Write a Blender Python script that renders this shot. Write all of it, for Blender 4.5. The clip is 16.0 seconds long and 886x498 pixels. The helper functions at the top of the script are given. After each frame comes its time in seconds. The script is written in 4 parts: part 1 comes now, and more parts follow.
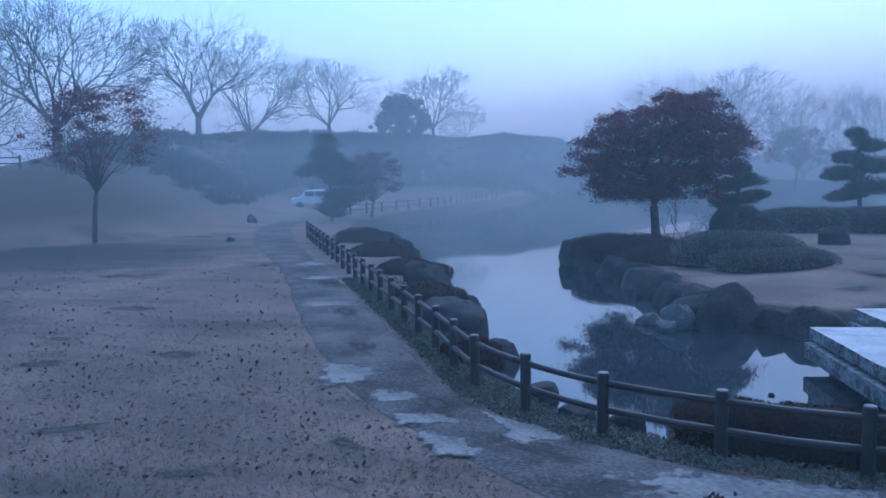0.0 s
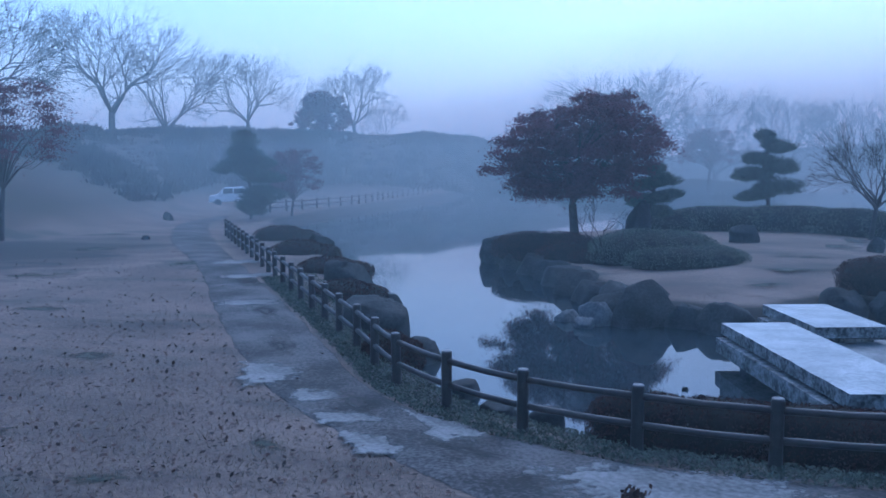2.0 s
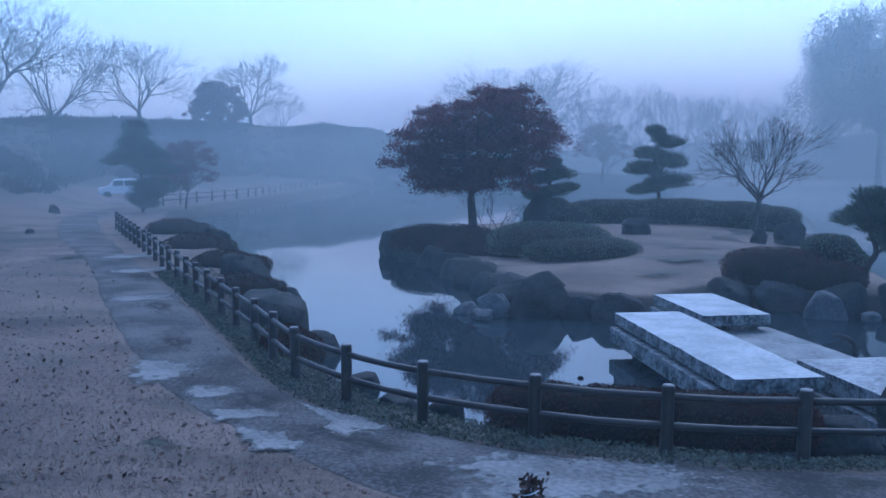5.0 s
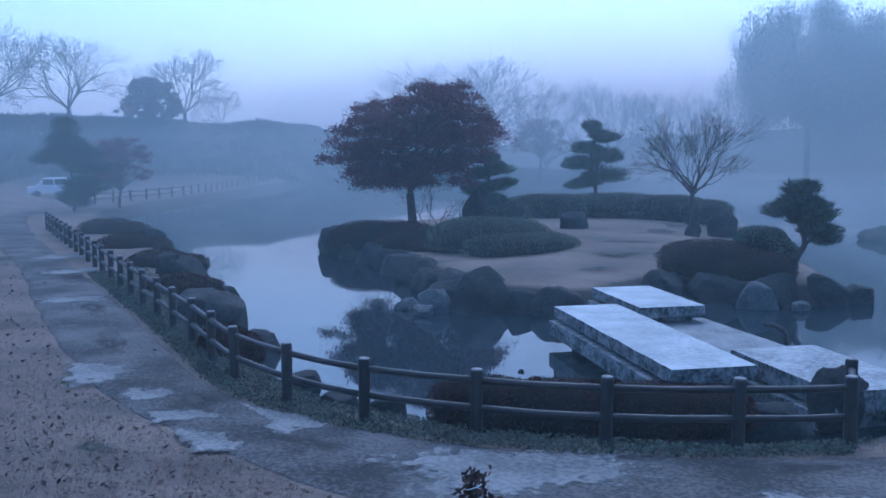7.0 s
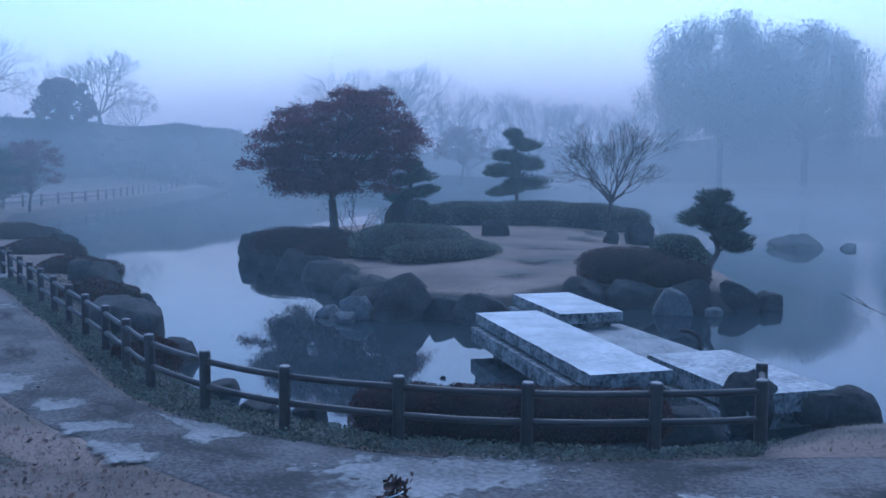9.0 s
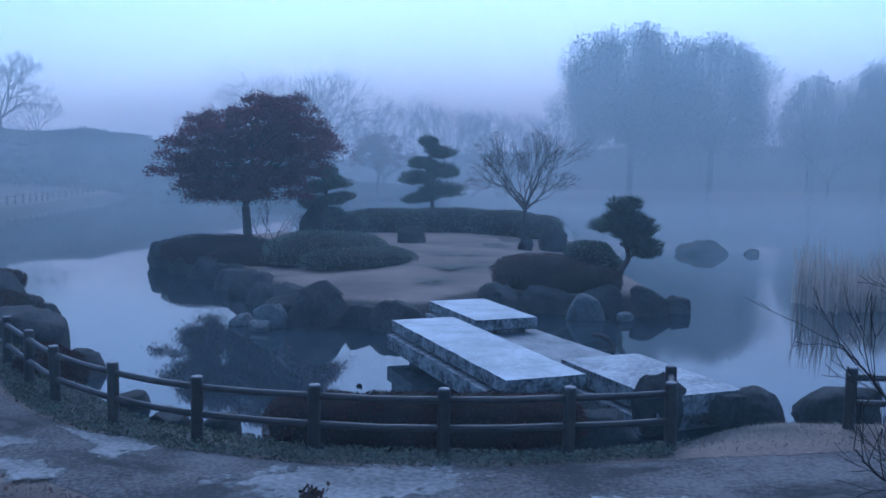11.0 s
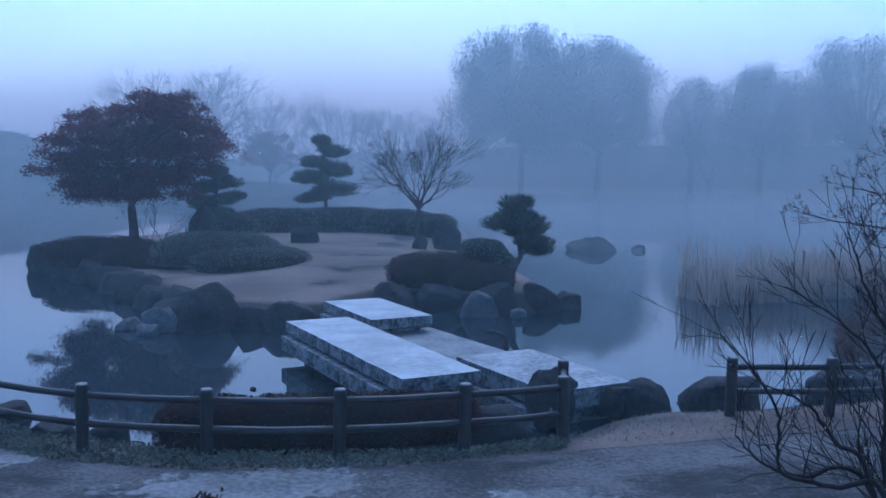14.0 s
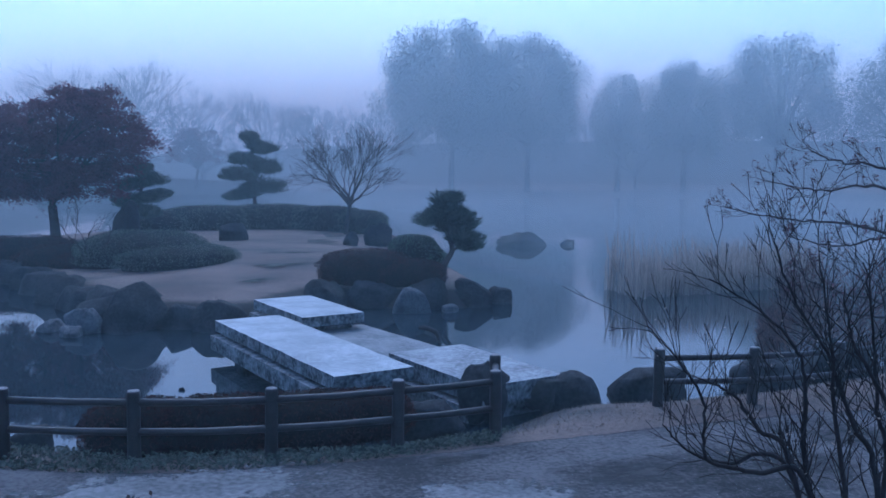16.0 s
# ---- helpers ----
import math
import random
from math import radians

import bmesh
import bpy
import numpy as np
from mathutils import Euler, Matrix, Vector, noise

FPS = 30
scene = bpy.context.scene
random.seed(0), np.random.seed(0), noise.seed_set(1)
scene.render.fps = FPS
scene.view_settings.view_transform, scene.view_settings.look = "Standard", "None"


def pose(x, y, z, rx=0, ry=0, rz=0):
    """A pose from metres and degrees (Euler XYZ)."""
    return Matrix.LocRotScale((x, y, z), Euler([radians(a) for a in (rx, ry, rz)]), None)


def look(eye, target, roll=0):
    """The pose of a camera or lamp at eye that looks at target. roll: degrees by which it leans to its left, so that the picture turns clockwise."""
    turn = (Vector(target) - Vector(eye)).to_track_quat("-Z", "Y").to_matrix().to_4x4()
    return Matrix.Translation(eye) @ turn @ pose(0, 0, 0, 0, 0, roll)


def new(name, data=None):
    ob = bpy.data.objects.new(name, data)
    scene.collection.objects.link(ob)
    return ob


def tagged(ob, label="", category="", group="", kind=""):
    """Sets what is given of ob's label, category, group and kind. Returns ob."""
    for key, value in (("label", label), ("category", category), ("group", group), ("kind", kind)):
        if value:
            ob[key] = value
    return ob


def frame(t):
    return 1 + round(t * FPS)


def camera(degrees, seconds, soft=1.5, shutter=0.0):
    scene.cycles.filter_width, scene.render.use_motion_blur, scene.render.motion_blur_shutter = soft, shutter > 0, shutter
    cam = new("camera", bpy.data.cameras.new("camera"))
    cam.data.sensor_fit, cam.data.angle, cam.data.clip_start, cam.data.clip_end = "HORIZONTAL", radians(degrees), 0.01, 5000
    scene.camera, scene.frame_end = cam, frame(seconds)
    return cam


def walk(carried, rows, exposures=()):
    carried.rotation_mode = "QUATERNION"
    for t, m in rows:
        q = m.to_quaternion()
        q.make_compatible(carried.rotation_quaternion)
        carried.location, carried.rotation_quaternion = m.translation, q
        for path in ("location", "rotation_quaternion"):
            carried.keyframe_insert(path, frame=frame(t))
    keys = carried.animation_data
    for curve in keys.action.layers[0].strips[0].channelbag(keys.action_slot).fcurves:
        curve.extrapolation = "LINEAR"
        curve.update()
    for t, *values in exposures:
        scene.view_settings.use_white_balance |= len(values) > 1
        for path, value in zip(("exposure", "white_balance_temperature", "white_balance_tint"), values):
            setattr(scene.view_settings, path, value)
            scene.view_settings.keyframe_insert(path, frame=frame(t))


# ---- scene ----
# ---- camera: it stands on one spot and pans to the right ----
EYE = (0.0, 0.0, 3.3)
cam = camera(51.48, 16.0, soft=1.6)
TURNS = [(0.0, 84.808, 0.787, 20.928), (0.5, 84.735, 0.657, 19.771), (1.0, 84.654, 0.759, 18.433), (1.5, 84.603, 0.432, 17.226),
         (2.0, 84.642, 0.357, 16.042), (2.5, 84.686, 0.261, 14.979), (3.0, 84.716, 0.43, 13.837), (3.5, 84.689, 0.357, 12.629),
         (4.0, 84.516, 0.128, 11.69), (6.5, 83.884, 0.341, 6.857), (7.0, 83.908, 0.358, 5.974), (7.5, 83.979, 0.118, 5.055),
         (8.0, 84.059, -0.154, 4.082), (8.5, 84.207, -0.128, 2.682), (9.0, 84.327, -0.304, 1.175), (11.5, 84.902, -0.519, -5.321),
         (12.0, 84.971, -0.468, -6.592), (12.5, 84.925, -0.464, -7.757), (13.0, 84.936, -0.517, -8.811), (13.5, 84.89, -0.555, -9.845),
         (14.0, 84.806, -0.48, -10.672), (14.5, 84.775, -0.365, -11.807), (15.0, 84.709, -0.234, -12.977), (15.5, 84.62, -0.434, -13.995),
         (16.0, 84.593, -0.295, -14.987)]
walk(cam, [(t, pose(*EYE, rx, ry, rz)) for t, rx, ry, rz in TURNS],
     exposures=[(0.0, 0.52, 4350, 8), (4.0, 0.54, 4350, 8), (9.0, 0.59, 4350, 8), (11.5, 0.39, 4270, 8), (16.0, 0.37, 4320, 10)])

# ---- light: a dim foggy dawn sky, sun hidden ----
SUN_EL, SUN_AZ = 52.0, 5.0
world = bpy.data.worlds.new("world")
scene.world = world
world.use_nodes = True
nt = world.node_tree
sky = nt.nodes.new("ShaderNodeTexSky")
sky.sky_type = "NISHITA"
sky.sun_disc = False
sky.sun_elevation, sky.sun_rotation = radians(SUN_EL), radians(SUN_AZ)
sky.dust_density, sky.ozone_density = 2.4, 2.3
cool = nt.nodes.new("ShaderNodeMix")
cool.data_type, cool.blend_type = "RGBA", "MULTIPLY"
cool.inputs[0].default_value = 1.0
cool.inputs[7].default_value = (0.97, 1.0, 1.0, 1)
nt.links.new(sky.outputs[0], cool.inputs[6])
nt.links.new(cool.outputs[2], nt.nodes["Background"].inputs[0])
nt.nodes["Background"].inputs[1].default_value = 0.15
sun_data = bpy.data.lights.new("sun", "SUN")
sun_data.energy, sun_data.angle, sun_data.color = 0.5, radians(60), (1.0, 0.97, 0.93)
sun = new("sun", sun_data)
sa, se = radians(SUN_AZ), radians(SUN_EL)
sun.matrix_world = look((math.sin(sa) * math.cos(se) * 50, math.cos(sa) * math.cos(se) * 50, math.sin(se) * 50), (0, 0, 0))

# ---- helpers for meshes ----


class Shape:
    """Vertices and faces of one mesh."""

    def __init__(self):
        self.v, self.f = [], []

    def tube(self, pts, radii, sides=6, caps=True):
        pts = [Vector(p) for p in pts]
        n0 = len(self.v)
        ref = None
        for i, p in enumerate(pts):
            d = (pts[min(i + 1, len(pts) - 1)] - pts[max(i - 1, 0)]).normalized()
            if ref is None:
                ref = d.orthogonal().normalized()
            ref = (ref - d * ref.dot(d))
            ref = ref.normalized() if ref.length > 1e-6 else d.orthogonal().normalized()
            side = d.cross(ref)
            for k in range(sides):
                a = 2 * math.pi * k / sides
                self.v.append(p + (ref * math.cos(a) + side * math.sin(a)) * radii[i])
        for i in range(len(pts) - 1):
            for k in range(sides):
                a, b = n0 + i * sides + k, n0 + i * sides + (k + 1) % sides
                self.f.append((a, b, b + sides, a + sides))
        if caps:
            self.f.append(tuple(range(n0 + sides - 1, n0 - 1, -1)))
            last = n0 + (len(pts) - 1) * sides
            self.f.append(tuple(range(last, last + sides)))

    def box(self, x0, x1, y0, y1, z0, z1):
        n = len(self.v)
        self.v += [Vector((x, y, z)) for z in (z0, z1) for y in (y0, y1) for x in (x0, x1)]
        self.f += [tuple(n + i for i in q) for q in ((0, 2, 3, 1), (4, 5, 7, 6), (0, 1, 5, 4), (2, 6, 7, 3), (0, 4, 6, 2), (1, 3, 7, 5))]

    def card(self, c, u, w):
        """A small four-pointed leaf round c."""
        n = len(self.v)
        self.v += [c - u, c + w * 0.6, c + u, c - w * 0.6]
        self.f.append((n, n + 1, n + 2, n + 3))

    def lump(self, c, size, seed, rough=0.22, rings=7, sides=12, freq=1.3, flat=0.0):
        """A closed uneven rounded body."""
        n0 = len(self.v)
        off = Vector((seed * 7.3, seed * 3.1, seed * 5.7))
        for i in range(rings + 1):
            th = math.pi * i / rings
            for k in range(sides):
                ph = 2 * math.pi * k / sides
                d = Vector((math.sin(th) * math.cos(ph), math.sin(th) * math.sin(ph), math.cos(th)))
                if flat:
                    d = Vector([math.copysign(abs(a) ** (1 - flat), a) for a in d])
                r = 1 + rough * noise.noise(d * freq + off) + rough * 0.5 * noise.noise(d * freq * 2.7 + off) + rough * 0.25 * noise.noise(d * freq * 6.5 + off)
                self.v.append(Vector((c[0] + d.x * r * size[0], c[1] + d.y * r * size[1], c[2] + d.z * r * size[2])))
        for i in range(rings):
            for k in range(sides):
                a, b = n0 + i * sides + k, n0 + i * sides + (k + 1) % sides
                self.f.append((a, a + sides, b + sides, b))

    def mesh(self, name, material, smooth=False):
        me = bpy.data.meshes.new(name)
        me.from_pydata([tuple(p) for p in self.v], [], self.f)
        me.materials.append(material)
        if smooth:
            me.shade_smooth()
        me.update()
        return me


def part(name, shape, material, parent, label="", smooth=False):
    me = shape if isinstance(shape, bpy.types.Mesh) else shape.mesh(name, material, smooth)
    ob = new(name, me)
    ob.parent = parent
    if label:
        tagged(ob, label)
    return ob


def thing(name, label, category, x=0.0, y=0.0, z=0.0, turn=0.0, group="", kind=""):
    ob = new(name)
    ob.empty_display_size = 0.2
    ob.matrix_world = pose(x, y, z, 0, 0, turn)
    return tagged(ob, label, category, group, kind)


# ---- materials ----
def material(name, dark, light, scale=3.0, rough=0.9, bump=0.3, fine=40.0, per_object=0.0, per_piece=0.0, detail=6.0, specular=0.3, through_light=0.0):
    m = bpy.data.materials.new(name)
    m.use_nodes = True
    t = m.node_tree
    b = t.nodes["Principled BSDF"]
    geo = t.nodes.new("ShaderNodeNewGeometry")
    co = t.nodes.new("ShaderNodeTexCoord")
    n1, n2 = t.nodes.new("ShaderNodeTexNoise"), t.nodes.new("ShaderNodeTexNoise")
    for n, s in ((n1, scale), (n2, fine)):
        n.inputs["Scale"].default_value, n.inputs["Detail"].default_value = s, detail
        t.links.new(co.outputs["Object"], n.inputs["Vector"])
    mix = t.nodes.new("ShaderNodeMath")
    mix.operation = "MULTIPLY_ADD"
    mix.inputs[1].default_value = 0.5
    t.links.new(n2.outputs[0], mix.inputs[0])
    half = t.nodes.new("ShaderNodeMath")
    half.operation = "MULTIPLY"
    half.inputs[1].default_value = 0.5
    t.links.new(n1.outputs[0], half.inputs[0])
    t.links.new(half.outputs[0], mix.inputs[2])
    value = mix.outputs[0]
    for amount, source in ((per_object, "object"), (per_piece, "piece")):
        if amount:
            add = t.nodes.new("ShaderNodeMath")
            add.operation = "MULTIPLY_ADD"
            add.inputs[1].default_value = amount
            if source == "object":
                info = t.nodes.new("ShaderNodeObjectInfo")
                t.links.new(info.outputs["Random"], add.inputs[0])
            else:
                t.links.new(geo.outputs["Random Per Island"], add.inputs[0])
            t.links.new(value, add.inputs[2])
            less = t.nodes.new("ShaderNodeMath")
            less.operation = "SUBTRACT"
            less.inputs[1].default_value = amount / 2
            t.links.new(add.outputs[0], less.inputs[0])
            value = less.outputs[0]
    ramp = t.nodes.new("ShaderNodeValToRGB")
    ramp.color_ramp.elements[0].position, ramp.color_ramp.elements[1].position = 0.39, 0.61
    ramp.color_ramp.elements[0].color, ramp.color_ramp.elements[1].color = (*dark, 1), (*light, 1)
    t.links.new(value, ramp.inputs[0])
    t.links.new(ramp.outputs[0], b.inputs["Base Color"])
    b.inputs["Roughness"].default_value = rough
    b.inputs["Specular IOR Level"].default_value = specular
    if bump:
        bp = t.nodes.new("ShaderNodeBump")
        bp.inputs["Strength"].default_value, bp.inputs["Distance"].default_value = bump, 0.02
        t.links.new(mix.outputs[0], bp.inputs["Height"])
        t.links.new(bp.outputs[0], b.inputs["Normal"])
    if through_light:
        tr, mx = t.nodes.new("ShaderNodeBsdfTranslucent"), t.nodes.new("ShaderNodeMixShader")
        mx.inputs[0].default_value = through_light
        t.links.new(ramp.outputs[0], tr.inputs[0])
        t.links.new(b.outputs[0], mx.inputs[1])
        t.links.new(tr.outputs[0], mx.inputs[2])
        t.links.new(mx.outputs[0], t.nodes["Material Output"].inputs["Surface"])
    return m


GRASS = material("winter_grass", (0.09, 0.064, 0.05), (0.205, 0.15, 0.117), 0.35, 0.95, 0.7, 14.0)
gt = GRASS.node_tree
moss, mramp, mmix, mco = (gt.nodes.new(n) for n in ("ShaderNodeTexNoise", "ShaderNodeValToRGB", "ShaderNodeMix", "ShaderNodeMapping"))
mmix.data_type = "RGBA"
mco.inputs["Scale"].default_value = (0.22, 0.5, 0.5)
moss.inputs["Scale"].default_value, moss.inputs["Detail"].default_value = 1.0, 4.0
mramp.color_ramp.elements[0].position, mramp.color_ramp.elements[1].position = 0.55, 0.68
gt.links.new(next(n for n in gt.nodes if n.type == "TEX_COORD").outputs["Object"], mco.inputs[0])
gt.links.new(mco.outputs[0], moss.inputs["Vector"])
gt.links.new(moss.outputs[0], mramp.inputs[0])
gt.links.new(mramp.outputs[0], mmix.inputs[0])
gramp = next(n for n in gt.nodes if n.type == "VALTORGB" and n != mramp)
gt.links.new(gramp.outputs[0], mmix.inputs[6])
mmix.inputs[7].default_value = (0.066, 0.058, 0.046, 1)
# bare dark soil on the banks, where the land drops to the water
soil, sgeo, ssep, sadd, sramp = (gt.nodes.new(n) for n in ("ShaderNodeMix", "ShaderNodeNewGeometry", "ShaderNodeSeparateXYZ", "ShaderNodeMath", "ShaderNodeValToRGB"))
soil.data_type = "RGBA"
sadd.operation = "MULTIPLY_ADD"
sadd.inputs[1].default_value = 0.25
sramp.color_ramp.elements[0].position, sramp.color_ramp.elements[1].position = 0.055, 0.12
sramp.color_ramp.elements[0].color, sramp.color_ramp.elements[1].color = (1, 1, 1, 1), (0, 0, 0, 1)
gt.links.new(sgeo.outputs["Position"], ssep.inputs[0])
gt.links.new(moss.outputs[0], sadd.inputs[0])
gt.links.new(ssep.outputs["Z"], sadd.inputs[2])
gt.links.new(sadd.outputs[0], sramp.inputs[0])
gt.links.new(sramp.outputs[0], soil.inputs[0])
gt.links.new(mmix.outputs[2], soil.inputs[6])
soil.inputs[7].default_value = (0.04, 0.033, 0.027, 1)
# rank brown grass on the high bank
brush, bramp = gt.nodes.new("ShaderNodeMix"), gt.nodes.new("ShaderNodeMapRange")
brush.data_type = "RGBA"
bramp.inputs["From Min"].default_value, bramp.inputs["From Max"].default_value = 0.35, 1.3
gt.links.new(sadd.outputs[0], bramp.inputs["Value"])
gt.links.new(bramp.outputs[0], brush.inputs[0])
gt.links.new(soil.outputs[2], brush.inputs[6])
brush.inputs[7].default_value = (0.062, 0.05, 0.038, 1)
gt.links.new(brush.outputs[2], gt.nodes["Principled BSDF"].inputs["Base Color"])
PATH = material("worn_path", (0.045, 0.041, 0.038), (0.155, 0.139, 0.13), 0.8, 0.95, 0.15, 22.0, specular=0.1)

pramp = next(n for n in PATH.node_tree.nodes if n.type == "VALTORGB")
pramp.color_ramp.elements[0].position, pramp.color_ramp.elements[1].position = 0.42, 0.59
# the path's rim frays out into the lawn
et = PATH.node_tree
eat, emul, eramp, emix, eclear = (et.nodes.new(n) for n in ("ShaderNodeAttribute", "ShaderNodeMath", "ShaderNodeValToRGB", "ShaderNodeMixShader", "ShaderNodeBsdfTransparent"))
eat.attribute_name = "edge"
enoise = et.nodes.new("ShaderNodeTexNoise")
enoise.inputs["Scale"].default_value, enoise.inputs["Detail"].default_value, enoise.inputs["Roughness"].default_value = 2.6, 9.0, 0.72
et.links.new(next(n for n in et.nodes if n.type == "TEX_COORD").outputs["Object"], enoise.inputs["Vector"])
emul.operation = "MULTIPLY_ADD"
emul.inputs[1].default_value = 1.1
et.links.new(enoise.outputs[0], emul.inputs[0])
et.links.new(eat.outputs["Fac"], emul.inputs[2])
eramp.color_ramp.elements[0].position, eramp.color_ramp.elements[1].position = 0.8, 1.25
et.links.new(emul.outputs[0], eramp.inputs[0])
et.links.new(eramp.outputs[0], emix.inputs[0])
et.links.new(eclear.outputs[0], emix.inputs[1])
et.links.new(et.nodes["Principled BSDF"].outputs[0], emix.inputs[2])
et.links.new(emix.outputs[0], et.nodes["Material Output"].inputs["Surface"])


def ragged(name, dark, light, lift=0.0):
    """A surface on a unit disc that breaks up raggedly towards the rim."""
    m = material(name, dark, light, 1.0, 0.85, 0.3, 9.0, specular=0.15)
    t = m.node_tree
    n, length, m1, m2, ramp, mix, clear = (t.nodes.new(k) for k in ("ShaderNodeTexNoise", "ShaderNodeVectorMath", "ShaderNodeMath", "ShaderNodeMath", "ShaderNodeValToRGB", "ShaderNodeMixShader", "ShaderNodeBsdfTransparent"))
    co = next(k for k in t.nodes if k.type == "TEX_COORD")
    length.operation = "LENGTH"
    n.inputs["Scale"].default_value, n.inputs["Detail"].default_value, n.inputs["Roughness"].default_value = 1.5, 9.0, 0.62
    m1.operation, m2.operation = "MULTIPLY", "SUBTRACT"
    m1.inputs[1].default_value = 0.42
    info, add = t.nodes.new("ShaderNodeObjectInfo"), t.nodes.new("ShaderNodeVectorMath")
    add.operation = "ADD"
    t.links.new(co.outputs["Object"], length.inputs[0])
    t.links.new(co.outputs["Object"], add.inputs[0])
    t.links.new(info.outputs["Location"], add.inputs[1])
    t.links.new(add.outputs[0], n.inputs["Vector"])
    t.links.new(length.outputs["Value"], m1.inputs[0])
    t.links.new(n.outputs[0], m2.inputs[0])
    t.links.new(m1.outputs[0], m2.inputs[1])
    ramp.color_ramp.elements[0].position, ramp.color_ramp.elements[1].position = 0.2, 0.3 + lift
    t.links.new(m2.outputs[0], ramp.inputs[0])
    t.links.new(ramp.outputs[0], mix.inputs[0])
    t.links.new(clear.outputs[0], mix.inputs[1])
    t.links.new(t.nodes["Principled BSDF"].outputs[0], mix.inputs[2])
    t.links.new(mix.outputs[0], t.nodes["Material Output"].inputs["Surface"])
    return m




def frayed(name, dark, light, source):
    """A surface that crumbles away where its edge attribute falls."""
    m = material(name, dark, light, 1.1, 0.85, 0.3, 14.0, specular=0.15)
    t = m.node_tree
    at, mul, ramp, mix, clear, n = (t.nodes.new(k) for k in ("ShaderNodeAttribute", "ShaderNodeMath", "ShaderNodeValToRGB", "ShaderNodeMixShader", "ShaderNodeBsdfTransparent", "ShaderNodeTexNoise"))
    at.attribute_name = source
    n.inputs["Scale"].default_value, n.inputs["Detail"].default_value, n.inputs["Roughness"].default_value = 4.2, 9.0, 0.7
    mul.operation, mul.inputs[1].default_value = "MULTIPLY_ADD", 2.4
    less = t.nodes.new("ShaderNodeMath")
    less.operation, less.inputs[1].default_value = "SUBTRACT", 0.95
    geo = next(k for k in t.nodes if k.type == "NEW_GEOMETRY")
    t.links.new(geo.outputs["Position"], n.inputs["Vector"])
    t.links.new(n.outputs[0], mul.inputs[0])
    t.links.new(at.outputs["Fac"], mul.inputs[2])
    ramp.color_ramp.elements[0].position, ramp.color_ramp.elements[1].position = 0.48, 0.85
    t.links.new(mul.outputs[0], less.inputs[0])
    t.links.new(less.outputs[0], ramp.inputs[0])
    t.links.new(ramp.outputs[0], mix.inputs[0])
    t.links.new(clear.outputs[0], mix.inputs[1])
    t.links.new(t.nodes["Principled BSDF"].outputs[0], mix.inputs[2])
    t.links.new(mix.outputs[0], t.nodes["Material Output"].inputs["Surface"])
    return m


PATCH = frayed("pale_worn_concrete", (0.10, 0.094, 0.088), (0.26, 0.245, 0.23), "edge")
DAMP = ragged("damp_stain", (0.032, 0.029, 0.027), (0.07, 0.062, 0.056), 0.25)
MOSS = ragged("dark_moss", (0.035, 0.04, 0.03), (0.075, 0.075, 0.055), 0.18)
FENCE = material("dark_fence_concrete", (0.012, 0.009, 0.0085), (0.042, 0.031, 0.028), 6.0, 0.5, 0.4, 60.0, per_object=0.1, specular=0.35)
FENCE_TOP = material("pale_cut_end", (0.16, 0.14, 0.13), (0.30, 0.27, 0.25), 12.0, 0.8, 0.3, 80.0)
SLAB = material("frosted_concrete", (0.30, 0.297, 0.29), (0.50, 0.495, 0.485), 1.6, 0.8, 0.3, 15.0)
DAMP_SLAB = material("damp_concrete", (0.10, 0.10, 0.10), (0.24, 0.235, 0.23), 1.6, 0.7, 0.3, 14.0)
NEAR_SLAB = material("weathered_concrete", (0.17, 0.168, 0.165), (0.42, 0.41, 0.40), 1.3, 0.8, 0.3, 12.0)
# sides, ledges and piers: the same concrete, blotched and darker than the tops
SLAB_SIDE = material("blotched_concrete", (0.03, 0.029, 0.027), (0.32, 0.31, 0.295), 4.5, 0.85, 0.6, 16.0)
ROCK = material("pond_rock", (0.014, 0.014, 0.0145), (0.058, 0.055, 0.053), 1.6, 0.85, 0.9, 16.0, per_object=0.12, specular=0.15)
PALE_ROCK = material("pale_rock", (0.06, 0.06, 0.06), (0.15, 0.145, 0.14), 2.2, 0.85, 0.6, 18.0)
BARK = material("bark", (0.025, 0.02, 0.018), (0.075, 0.06, 0.053), 5.0, 0.9, 0.6, 30.0)
DARK_TWIG = material("dark_twig_bark", (0.010, 0.008, 0.007), (0.032, 0.025, 0.022), 3.0, 0.9, 0.0)
TWIG = material("twig_bark", (0.03, 0.024, 0.022), (0.075, 0.058, 0.052), 3.0, 0.9, 0.0)
MAPLE_LEAF = material("maroon_maple_leaf", (0.075, 0.025, 0.034), (0.185, 0.066, 0.076), 1.5, 0.8, 0.0, 9.0, per_piece=0.25, through_light=0.35)
PINE_LEAF = material("pine_needles", (0.03, 0.045, 0.032), (0.11, 0.135, 0.095), 2.0, 0.8, 0.0, 12.0, per_piece=0.25, through_light=0.25)
HEDGE_LEAF = material("clipped_hedge_leaf", (0.055, 0.062, 0.042), (0.15, 0.155, 0.11), 1.2, 0.85, 0.0, 10.0, per_piece=0.25, specular=0.1)
BROWN_LEAF = material("russet_hedge_leaf", (0.018, 0.007, 0.0055), (0.068, 0.028, 0.022), 1.5, 0.85, 0.0, 12.0, per_piece=0.25, specular=0.06)
# filler body under the leaves; its near-black colour supplies the dark inside
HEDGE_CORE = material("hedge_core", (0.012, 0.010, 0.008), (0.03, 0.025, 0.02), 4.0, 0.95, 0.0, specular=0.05)
